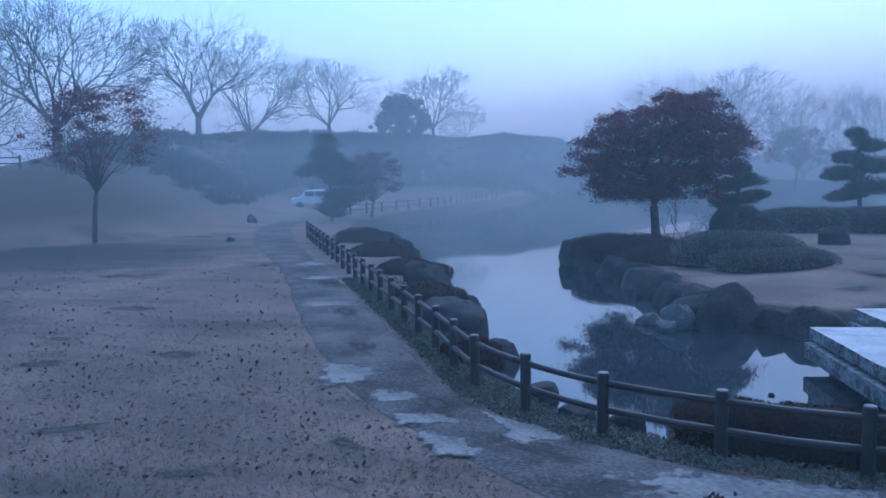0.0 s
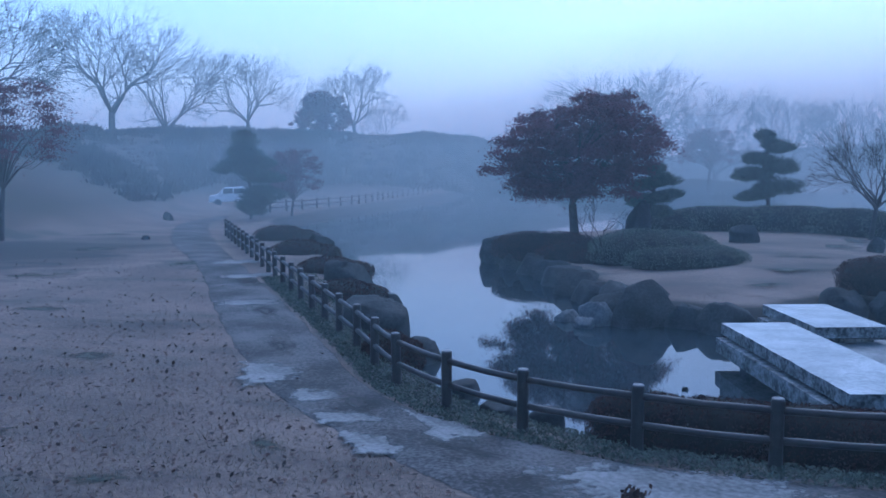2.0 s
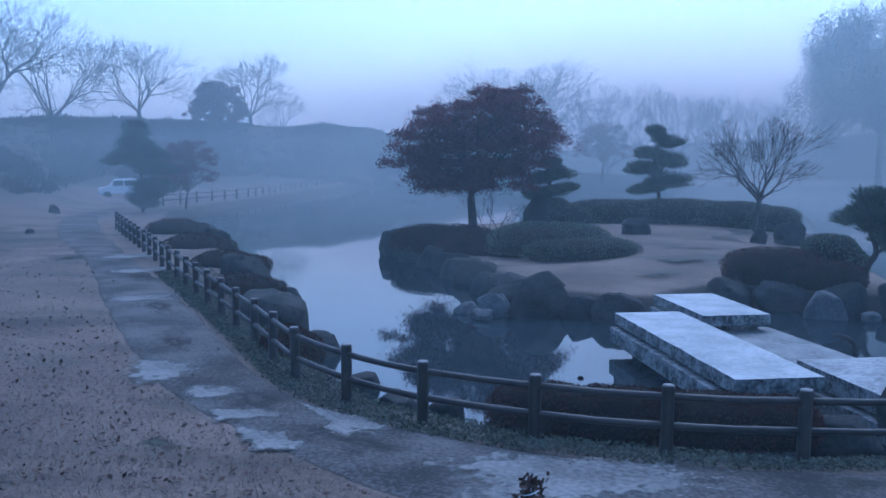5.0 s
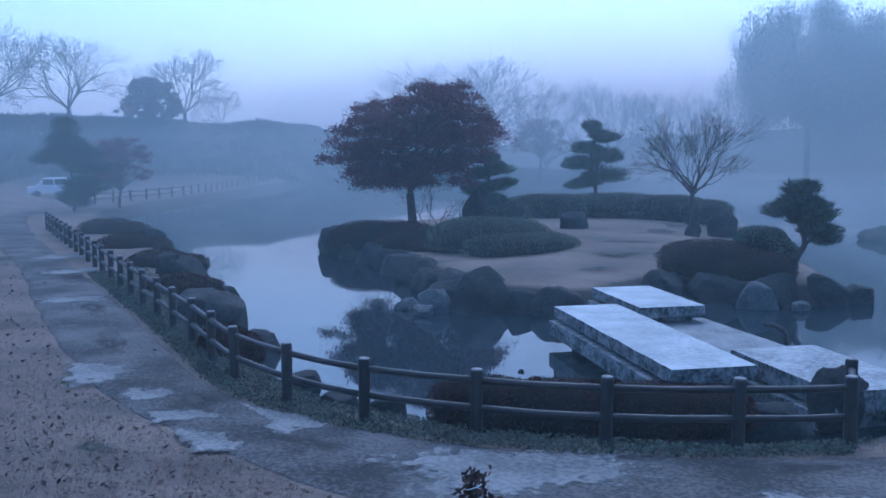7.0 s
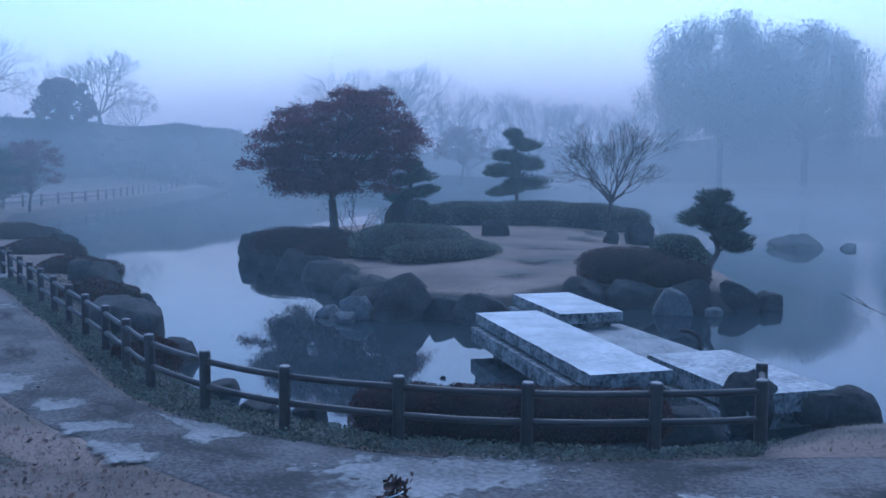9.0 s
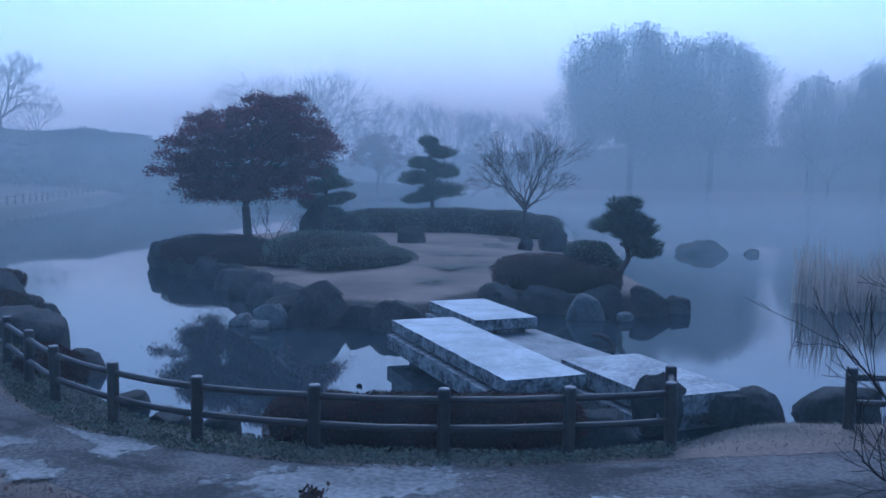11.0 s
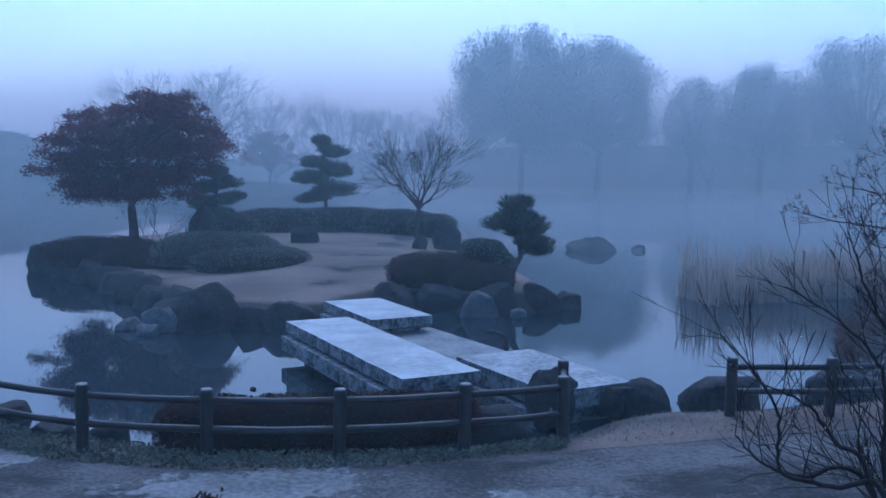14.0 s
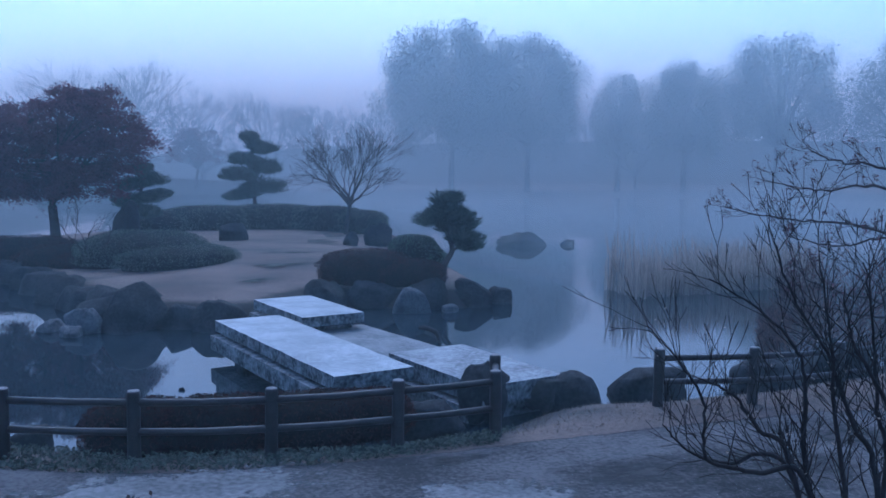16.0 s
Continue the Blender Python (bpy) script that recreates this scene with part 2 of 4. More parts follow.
WILLOW_LEAF = material("willow_leaf", (0.085, 0.085, 0.058), (0.19, 0.18, 0.12), 0.8, 0.85, 0.0, 6.0, per_piece=0.2, through_light=0.4)
REED = material("dry_reed", (0.24, 0.185, 0.14), (0.46, 0.37, 0.29), 1.2, 0.9, 0.0, 8.0, per_piece=0.3, through_light=0.4)
FALLEN = material("fallen_leaf", (0.025, 0.014, 0.010), (0.09, 0.05, 0.035), 3.0, 0.9, 0.0, 9.0, per_piece=0.4)
CAR_PAINT = material("white_car_paint", (0.72, 0.73, 0.74), (0.82, 0.82, 0.82), 1.0, 0.3, 0.0, specular=0.5)
CAR_GLASS = material("dark_car_glass", (0.02, 0.022, 0.025), (0.03, 0.032, 0.035), 1.0, 0.1, 0.0, specular=0.6)
RUBBER = material("tyre_rubber", (0.015, 0.015, 0.015), (0.03, 0.03, 0.03), 8.0, 0.9, 0.1)

WATER = bpy.data.materials.new("pond_water")
WATER.use_nodes = True
wt = WATER.node_tree
wb = wt.nodes["Principled BSDF"]
wb.inputs["Base Color"].default_value = (0.02, 0.028, 0.034, 1)
wb.inputs["Roughness"].default_value = 0.03
wb.inputs["IOR"].default_value = 1.33
wn, wbp, wc = wt.nodes.new("ShaderNodeTexNoise"), wt.nodes.new("ShaderNodeBump"), wt.nodes.new("ShaderNodeTexCoord")
wn.inputs["Scale"].default_value = 1.4
wbp.inputs["Strength"].default_value, wbp.inputs["Distance"].default_value = 0.02, 0.01
wt.links.new(wc.outputs["Object"], wn.inputs["Vector"])
wt.links.new(wn.outputs[0], wbp.inputs["Height"])
wt.links.new(wbp.outputs[0], wb.inputs["Normal"])


def mist_material(name, density):
    m = bpy.data.materials.new(name)
    m.use_nodes = True
    t = m.node_tree
    t.nodes.remove(t.nodes["Principled BSDF"])
    sc = t.nodes.new("ShaderNodeVolumeScatter")
    sc.inputs["Color"].default_value = (0.81, 0.975, 1.0, 1)
    sc.inputs["Density"].default_value = density
    sc.inputs["Anisotropy"].default_value = 0.15
    t.links.new(sc.outputs[0], t.nodes["Material Output"].inputs["Volume"])
    return m


MIST = mist_material("thin_mist", 0.0033)
MIST_BANK = mist_material("mist_bank", 0.0065)
MIST_WATER = mist_material("water_steam", 0.012)
MIST_VEIL = mist_material("mist_veil", 0.0048)
MIST_LOW = mist_material("low_mist", 0.0042)

# ---- the lie of the land ----
WATER_Z = -0.5
POND = [(-2.1, 13.4), (0, 12.4), (2, 12.1), (3.2, 12.4), (4.1, 13.15), (5.2, 13.5), (6.4, 13.35), (8, 13.5), (12, 14.5), (18, 18), (30, 24), (50, 35), (72, 55),
        (76, 88), (57, 100), (34, 101), (8, 100), (-12, 106), (-25, 112), (-26.4, 98), (-25.2, 72), (-24.8, 60), (-23, 50), (-19, 43), (-13.8, 35.8),
        (-10.2, 28.2), (-8, 23.8), (-6.1, 19.2), (-4.5, 16.7), (-3.4, 14.8)]
ISLAND = [(-8.0, 33.8), (-6.4, 31.9), (-5.0, 29.6), (-3.6, 26.4), (-2.5, 23.6), (-1.4, 22.0), (0.4, 21.3), (1.6, 21.4), (2.9, 23.4), (4.3, 23.2), (6.5, 22.6), (7.6, 23),
          (8.2, 25), (8.6, 30), (9.2, 36), (9.4, 41), (7, 47), (2, 49), (-4, 47), (-8.4, 42), (-8.9, 37)]
CREST = [(-75, -10, 1.5), (-55, 12, 2.5), (-42, 41, 3.5), (-52, 66, 6.0), (-42, 96, 6.4), (-31, 121, 6.4), (-12, 136, 3.6), (20, 128, 5.4), (55, 121, 6.4),
         (100, 105, 6.4), (110, 60, 5.0)]


def inside_distance(px, py, poly):
    """Distance to the outline, positive inside."""
    best = np.full(px.shape, 1e9)
    inside = np.zeros(px.shape, bool)
    for (x0, y0), (x1, y1) in zip(poly, poly[1:] + poly[:1]):
        ex, ey = x1 - x0, y1 - y0
        s = np.clip(((px - x0) * ex + (py - y0) * ey) / (ex * ex + ey * ey), 0, 1)
        best = np.minimum(best, np.hypot(px - x0 - s * ex, py - y0 - s * ey))
        cross = ((y0 > py) != (y1 > py)) & (px < ex * (py - y0) / (ey if ey else 1e-9) + x0)
        inside ^= cross
    return np.where(inside, best, -best)


def step(a, b, v):
    s = np.clip((v - a) / (b - a), 0, 1)
    return s * s * (3 - 2 * s)


def land(px, py):
    px, py = np.asarray(px, float), np.asarray(py, float)
    h = np.zeros(px.shape)
    for (x0, y0, z0), (x1, y1, z1) in zip(CREST, CREST[1:]):
        ex, ey = x1 - x0, y1 - y0
        s = np.clip(((px - x0) * ex + (py - y0) * ey) / (ex * ex + ey * ey), 0, 1)
        d = np.hypot(px - x0 - s * ex, py - y0 - s * ey)
        h = np.maximum(h, (z0 + s * (z1 - z0)) * (1 - step(1.0, 15, d)))
    h = h + 0.12 * np.sin(px * 0.21 + 1) * np.sin(py * 0.17) * step(14, 40, np.hypot(px, py))
    pond = inside_distance(px, py, POND)
    isle = inside_distance(px, py, ISLAND)
    h = h * step(-0.5, -9, pond) + 0.0
    h = h - 1.1 * step(-2.3, 0.75, pond)
    h = np.where(pond > -2.3, np.maximum(h, -1.1 + 1.1 * step(-0.75, 0.9, isle) + 0.35 * step(0.5, 6, isle)), h)
    return h


def land_at(x, y):
    return float(land(np.array([x]), np.array([y]))[0])


def sheet(name, us, vs, place, mat):
    """A grid of points place(u, v) -> arrays x, y, z."""
    U, V = np.meshgrid(us, vs, indexing="ij")
    x, y, z = place(U, V)
    verts = np.stack([x.ravel(), y.ravel(), z.ravel()], 1)
    nu, nv = len(us), len(vs)
    i = np.arange((nu - 1) * (nv - 1))
    a = (i // (nv - 1)) * nv + i % (nv - 1)
    faces = np.stack([a, a + 1, a + nv + 1, a + nv], 1)
    me = bpy.data.meshes.new(name)
    me.from_pydata(verts.tolist(), [], faces.tolist())
    me.materials.append(mat)
    me.shade_smooth()
    me.update()
    if me.polygons[0].normal.z < 0:
        me.flip_normals()
    return me


radii = np.concatenate([[0.0], np.geomspace(1.0, 8.0, 30), np.linspace(8.15, 55, 260), np.geomspace(55.6, 150, 110), np.geomspace(155, 3000, 20)])
angles = np.concatenate([np.linspace(-180, -60, 40)[:-1], np.linspace(-60, 60, 420), np.linspace(60, 180, 40)[1:]])
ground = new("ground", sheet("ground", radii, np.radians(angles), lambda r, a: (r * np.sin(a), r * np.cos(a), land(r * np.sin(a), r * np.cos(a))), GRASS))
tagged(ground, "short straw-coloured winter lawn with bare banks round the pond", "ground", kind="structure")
water = new("water", sheet("water", np.linspace(-34, 78, 20), np.linspace(11, 114, 20), lambda x, y: (x, y, x * 0 + WATER_Z), WATER))
tagged(water, "still dark pond water that mirrors the sky", "water", kind="structure")
for label, mat, outline, low, high in (
        ("thin bluish morning mist over pond and lawn", MIST, [(-500, -60), (500, -60), (700, 900), (-700, 900)], -3, 26),
        ("light veil of mist beyond the island", MIST_VEIL, [(-150, 40), (170, 40), (170, 215), (-150, 215)], -2.5, 17),
        ("denser bank of mist before the willows", MIST_BANK, [(2, 54), (165, 54), (165, 210), (-70, 210)], -2, 14.5),
        ("dense low mist where the footpath meets the pond", MIST_LOW, [(-62, 33), (-17, 30), (-10, 44), (-12, 78), (-58, 78)], -0.45, 4.8),
        ("low steam drifting over the open water", MIST_WATER, [(9.5, 19), (60, 40), (60, 90), (6, 92), (9.5, 46)], -0.45, 1.1)):
    s = Shape()
    n = len(outline)
    s.v = [Vector((x, y, z)) for z in (low, high) for x, y in outline]
    s.f = [tuple(range(n - 1, -1, -1)), tuple(range(n, 2 * n))] + [(k, (k + 1) % n, n + (k + 1) % n, n + k) for k in range(n)]
    mist = new("mist", s.mesh("mist", mat))
    mist.display_type = "WIRE"
    tagged(mist, label, "mist", kind="stuff")
# ---- path ----
FENCE_LINE = [(3.46, 10.38), (2.2, 10.2), (0.75, 10.16), (-0.72, 10.4), (-2.13, 10.87), (-3.32, 11.66), (-4.4, 12.75), (-5.2, 13.95), (-6.0, 15.2), (-6.85, 16.45),
              (-7.7, 17.7), (-8.55, 18.95), (-9.4, 20.2), (-10.25, 21.45)]
while FENCE_LINE[-1][0] > -20.5:
    FENCE_LINE.append((FENCE_LINE[-1][0] - 0.85, FENCE_LINE[-1][1] + 1.26))
INNER = [(18, 10.6), (12, 10.4), (9, 10.45), (6, 10.4), (3.5, 10.12), (0.6, 9.95), (-0.8, 10.12), (-1.8, 10.45), (-3.0, 11.0), (-4.6, 12.4), (-6.3, 14.85), (-9.8, 20.1), (-13.9, 25.9), (-20.4, 35.4), (-26.2, 45), (-28.6, 52)]
OUTER = [(18, 6.2), (12, 6.0), (9, 6.0), (6, 6.1), (3.4, 6.3), (0.6, 6.9), (-0.8, 7.7), (-2.3, 8.6), (-3.7, 9.7), (-5.4, 11.2), (-7.5, 13.7), (-11.3, 19.2), (-15.5, 25.6), (-22.6, 35.2), (-27.2, 43.2), (-29.6, 52)]


def smooth_line(points, n):
    """Points spread evenly along a curve through the given ones."""
    out = []
    for i in range(len(points) - 1):
        p = [Vector(points[max(0, min(len(points) - 1, i + k))]) for k in (-1, 0, 1, 2)]
        for k in range(n):
            s = k / n
            out.append(0.5 * (2 * p[1] + (p[2] - p[0]) * s + (2 * p[0] - 5 * p[1] + 4 * p[2] - p[3]) * s * s + (3 * p[1] - p[0] - 3 * p[2] + p[3]) * s ** 3))
    out.append(Vector(points[-1]))
    return out


def ribbon(name, left, right, across, lift, mat):
    verts, faces = [], []
    n = len(left)
    for i in range(n):
        for k in range(across + 1):
            s = k / across
            p = left[i].lerp(right[i], s)
            wob = 0.12 * noise.noise(Vector((p.x * 0.9, p.y * 0.9, 3.0))) if k in (0, across) else 0.0
            d = (right[i] - left[i]).normalized()
            p = p + d * wob
            verts.append((p.x, p.y, land_at(p.x, p.y) + (lift if 0 < k < across else -0.012)))
    for i in range(n - 1):
        for k in range(across):
            a = i * (across + 1) + k
            faces.append((a, a + 1, a + across + 2, a + across + 1))
    me = bpy.data.meshes.new(name)
    me.from_pydata(verts, [], faces)
    me.materials.append(mat)
    edge = me.attributes.new("edge", "FLOAT", "POINT")
    edge.data.foreach_set("value", [0.0 if k in (0, across) else 1.0 for _ in range(n) for k in range(across + 1)])
    me.shade_smooth()
    me.update()
    if me.polygons[0].normal.z < 0:
        me.flip_normals()
    return me


INNER_LINE, OUTER_LINE = smooth_line(INNER, 24), smooth_line(OUTER, 24)
path = new("pavement", ribbon("pavement", INNER_LINE, OUTER_LINE, 8, 0.03, PATH))
tagged(path, "worn grey asphalt footpath curving along the pond fence", "path", kind="structure")

# ---- log-pattern fences ----
POST = Shape()
POST.tube([(0, 0, -0.5), (0, 0, 0.0), (0, 0, 0.4), (0, 0, 0.76), (0, 0, 0.785)], [0.075, 0.075, 0.072, 0.074, 0.068], 14)
POST_MESH = POST.mesh("post", FENCE, True)
CAP = Shape()
CAP.tube([(0, 0, 0.78), (0, 0, 0.793), (0, 0, 0.797)], [0.067, 0.064, 0.05], 14)
CAP_MESH = CAP.mesh("post_top", FENCE_TOP)


def fence(label, points, level=None):
    ob = thing("log_fence", label, "fence", points[0][0], points[0][1], 0)
    for i, (x, y) in enumerate(points):
        z = land_at(x, y) if level is None else level
        p = part("post", POST_MESH, FENCE, ob)
        p.matrix_local = pose(x - points[0][0], y - points[0][1], z, random.uniform(-1.2, 1.2), random.uniform(-1.2, 1.2), random.uniform(0, 360))
        part("post_top", CAP_MESH, FENCE_TOP, p)
        if i + 1 < len(points):
            x1, y1 = points[i + 1]
            z1 = land_at(x1, y1) if level is None else level
            for height in (0.66, 0.33):
                rail = Shape()
                a, b = Vector((x - points[0][0], y - points[0][1], z + height)), Vector((x1 - points[0][0], y1 - points[0][1], z1 + height))
                mid = a.lerp(b, 0.5) - Vector((0, 0, random.uniform(0.0, 0.015)))
                rail.tube([a, a.lerp(mid, 0.5), mid, mid.lerp(b, 0.5), b], [0.043, 0.041, 0.04, 0.041, 0.043], 10)
                part("rail", rail, FENCE, ob, smooth=True)
    return ob


fence("dark brown log-pattern fence with two rails beside the footpath", [(3.74, 11.26)] + FENCE_LINE, 0.0)
fence("dark log-pattern fence with two rails beside reeds and shrubs", [(6.03, 11.12), (7.35, 10.9), (8.8, 10.95), (10.25, 11.2), (11.65, 11.6), (13.0, 12.1)], 0.0)
FAR = [(-28.8, 57.2), (-28.1, 63.5), (-27.5, 69), (-27.7, 74.3), (-28.4, 83), (-29.2, 97), (-29.0, 109), (-28, 117)]
far_line = []
for (x0, y0), (x1, y1) in zip(FAR, FAR[1:]):
    n = max(1, round(math.hypot(x1 - x0, y1 - y0) / 1.9))
    far_line += [(x0 + (x1 - x0) * k / n, y0 + (y1 - y0) * k / n) for k in range(n)]
fence("log-pattern fence on the misty far bank", far_line)
fence("log-pattern fence along the top of the grassy bank", [(-46.2 + 0.7 * k, 31.6 + 1.6 * k) for k in range(7)])


# ---- stone slab bridge ----
def slab(label, corner, along, length, width, top, thick, mat=None):
    """A slab whose long side runs from corner in the direction along (degrees from +x)."""
    ob = thing("bridge_slab", label, "slab", corner[0], corner[1], 0, along, "slabs of the zigzag bridge")
    s = Shape()
    nx, ny = 24, 8
    for k, z in ((0, top), (1, top - thick)):
        for i in range(nx + 1):
            for j in range(ny + 1):
                e = 0.012 * noise.noise(Vector((i * 0.9, j * 0.9, length + k)))
                edge = 0.012 if (i in (0, nx) or j in (0, ny)) and k == 0 else 0
                s.v.append(Vector((length * i / nx + (e if i in (0, nx) else 0), width * j / ny + (e if j in (0, ny) else 0), z - edge + e * 0.3)))
    n = (nx + 1) * (ny + 1)
    for i in range(nx):
        for j in range(ny):
            a = i * (ny + 1) + j
            s.f.append((a, a + ny + 1, a + ny + 2, a + 1))
            s.f.append((n + a, n + a + 1, n + a + ny + 2, n + a + ny + 1))
    rim = [i * (ny + 1) for i in range(nx + 1)] + [nx * (ny + 1) + j for j in range(1, ny + 1)] + [i * (ny + 1) + ny for i in range(nx - 1, -1, -1)] + [j for j in range(ny - 1, 0, -1)]
    side0 = len(s.f)
    for a, b in zip(rim, rim[1:] + rim[:1]):
        s.f.append((a, n + a, n + b, b))
    me = s.mesh("top", mat or SLAB)
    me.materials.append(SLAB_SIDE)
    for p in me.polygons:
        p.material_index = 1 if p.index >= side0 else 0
    part("deck", me, SLAB, ob)
    base = Shape()
    base.box(0.0, length - 0.25, -0.1, width - 0.15, top - thick - 0.34, top - thick - 0.07)
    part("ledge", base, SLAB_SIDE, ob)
    pier = Shape()
    for x in (0.5, length - 0.9):
        pier.box(x, x + 0.5, 0.2, width - 0.2, -1.2, top - thick)
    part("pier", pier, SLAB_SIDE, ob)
    return ob


slab("pale frost-covered concrete bridge slab over dark water", (0.3, 18.04), -73.4, 5.42, 1.3, 0.25, 0.22)
slab("pale concrete bridge slab leading onto the island lawn", (1.18, 20.6), -73.4, 2.75, 1.35, 0.25, 0.22)
slab("low damp concrete bridge slab set beside the higher ones", (1.38, 18.24), -70, 3.3, 2.05, -0.1, 0.22, DAMP_SLAB)
slab("grey weathered concrete bridge slab that reaches the near bank", (3.08, 14.98), -72.4, 2.75, 1.5, 0.1, 0.3, NEAR_SLAB)
# ---- rocks ----
def rock(x, y, w, d, h, seed, label="dark weathered boulder at the pond edge", mat=None, z=None, turn=0.0, rough=0.34, flat=0.25):
    s = Shape()
    s.lump((0, 0, h * 0.32), (w / 2, d / 2, h * 0.68), seed, rough, 20, 30, 1.25, flat)
    r = random.Random(seed * 31 + 5)
    size, mid = Vector((w / 2, d / 2, h * 0.68)), Vector((0, 0, h * 0.32))
    for k in range(11):
        # a broken face: whatever stands past this plane is cut back to it
        tilt = r.uniform(0.55, 1.0) if k < 2 else r.uniform(-0.25, 0.6)
        a = r.uniform(0, 2 * math.pi)
        n = Vector((math.cos(a) * math.sqrt(1 - tilt * tilt), math.sin(a) * math.sqrt(1 - tilt * tilt), tilt))
        reach = r.uniform(0.72, 0.93)
        for i, v in enumerate(s.v):
            q = Vector(((v.x - mid.x) / size.x, (v.y - mid.y) / size.y, (v.z - mid.z) / size.z))
            over = q.dot(n) - reach
            if over > 0:
                q -= n * over * 0.93
                s.v[i] = Vector((q.x * size.x, q.y * size.y, q.z * size.z)) + mid
    ob = new("rock", s.mesh("rock", mat or ROCK, True))
    ob.matrix_world = pose(x, y, land_at(x, y) - 0.05 if z is None else z, 0, 0, turn)
    return tagged(ob, label, "rock", "rocks round the pond")


for i, (x, y, w, d, h) in enumerate([(-7.6, 34.2, 1.7, 1.9, 1.2), (-6.5, 32.5, 1.6, 1.5, 0.95), (-5.6, 31.1, 1.7, 1.4, 0.85), (-4.8, 29.7, 1.7, 1.5, 0.8), (-2.9, 25.0, 1.4, 1.3, 0.75),
                                     (-1.4, 22.0, 2.0, 1.4, 1.15), (0.5, 21.3, 1.5, 1.3, 0.85), (3.2, 23.9, 1.5, 1.4, 0.9), (4.5, 23.8, 1.5, 1.3, 0.85), (5.9, 23.2, 1.3, 1.2, 0.95), (7.0, 23.2, 1.2, 1.0, 0.8), (7.9, 23.6, 0.9, 0.9, 0.6), (-0.4, 21.7, 1.2, 1.0, 0.7), (1.6, 22.0, 1.2, 1.0, 0.6), (2.3, 22.9, 1.0, 0.9, 0.6), (-2.2, 22.8, 1.4, 1.2, 0.8), (-3.5, 26.6, 1.7, 1.5, 0.8), (-2.1, 24.0, 1.5, 1.3, 0.85), (-1.2, 23.4, 1.6, 1.3, 0.85), (-4.2, 28.2, 1.7, 1.6, 0.8)]):
    rock(x, y, w, d, h, i + 1, z=WATER_Z - 0.15, turn=i * 47)
for i, (x, y, w, d, h) in enumerate([(-2.45, 21.6, 0.9, 0.7, 0.6), (-3.2, 21.9, 0.8, 0.5, 0.35), (-2.7, 21.1, 0.7, 0.5, 0.3), (5.2, 22.5, 0.95, 0.7, 0.75), (6.2, 22.4, 0.8, 0.5, 0.3)]):
    rock(x, y, w, d, h, i + 31, "pale grey stone half in the water", PALE_ROCK, WATER_Z - 0.08, i * 61)
for x, y, w in ((-0.3, 15.6, 0.15), (-0.05, 15.1, 0.18)):
    rock(x, y, w, w * 0.8, 0.13, int(50 + w * 100), "small dark stone just above the water", z=WATER_Z - 0.08)
rock(14.4, 39.6, 2.3, 1.6, 0.85, 41, "dark flat rock alone in the misty water", z=WATER_Z - 0.25)
rock(16.6, 39.5, 0.75, 0.6, 0.36, 42, "small dark rock alone in the water", z=WATER_Z - 0.1)

for i, (x, y, w, d, h, lab) in enumerate([(-9.9, 24.5, 1.5, 1.4, 1.05, "tall dark boulder on the reedy bank below the fence"), (-8.3, 23.2, 0.9, 0.8, 0.5, "low dark boulder half in the water"),
                                          (-7.0, 18.8, 1.7, 2.6, 1.05, "large dark rounded boulder on the bank below the fence"), (-3.8, 14.2, 0.75, 0.6, 0.45, "small dark stone at the water's edge"),
                                          (-3.0, 13.2, 0.8, 0.7, 0.42, "small dark stone at the water's edge"), (-2.2, 12.9, 0.7, 0.6, 0.4, "small dark stone at the water's edge"),
                                          (-15.6, 35.4, 1.2, 1.1, 0.95, "misty dark boulder on the far end of the bank"), (-12.2, 29.6, 1.4, 1.2, 0.7, "misty dark boulder on the bank"), (-5.3, 16.6, 1.0, 0.9, 0.5, "small dark stone at the water's edge")]):
    rock(x, y, w, d, h, 60 + i, lab, z=WATER_Z - 0.12 if i else WATER_Z, turn=20 * i)
rock(5.42, 12.7, 1.0, 0.7, 0.56, 71, "dark pointed boulder beside the bridge end", z=-0.42, rough=0.2, flat=0.0)
rock(6.5, 12.2, 1.3, 0.7, 0.5, 72, "blocky dark boulder behind the fence", z=-0.2, rough=0.15, flat=0.55)
rock(4.0, 12.6, 0.85, 0.6, 0.6, 73, "dark rounded boulder beside the bridge slab", z=-0.25, rough=0.3)
rock(5.05, 12.7, 0.7, 0.5, 0.35, 74, "low dark stone at the bridge end", z=-0.25)
rock(8.4, 12.1, 1.3, 0.8, 0.55, 75, "dark boulder behind the fence", z=-0.25)
rock(9.9, 12.4, 1.4, 0.9, 0.8, 76, "dark boulder behind the fence", z=-0.25)
rock(3.0, 11.8, 0.9, 0.5, 0.4, 77, "low dark stone between hedge and bridge", z=-0.3)
rock(1.37, 35.2, 1.1, 0.9, 0.85, 78, "squared dark stone on the island lawn", z=0.2, rough=0.2, flat=0.5)
rock(-2.5, 36.2, 0.95, 0.8, 1.7, 79, "upright standing stone before a small pine", z=0.2, rough=0.3, flat=0.3)
rock(6.6, 34.5, 1.1, 0.9, 0.75, 80, "dark stone at the foot of the hedge", z=0.2)
rock(5.5, 33.8, 0.6, 0.5, 0.55, 81, "small dark stone on the island lawn", z=0.2)
rock(-29.1, 45.3, 0.65, 0.6, 0.6, 82, "small dark boulder beside the footpath", z=land_at(-29.1, 45.3) - 0.1)
rock(-24.1, 35.6, 0.4, 0.3, 0.25, 83, "small dark stone on the lawn", z=land_at(-24.1, 35.6) - 0.05)

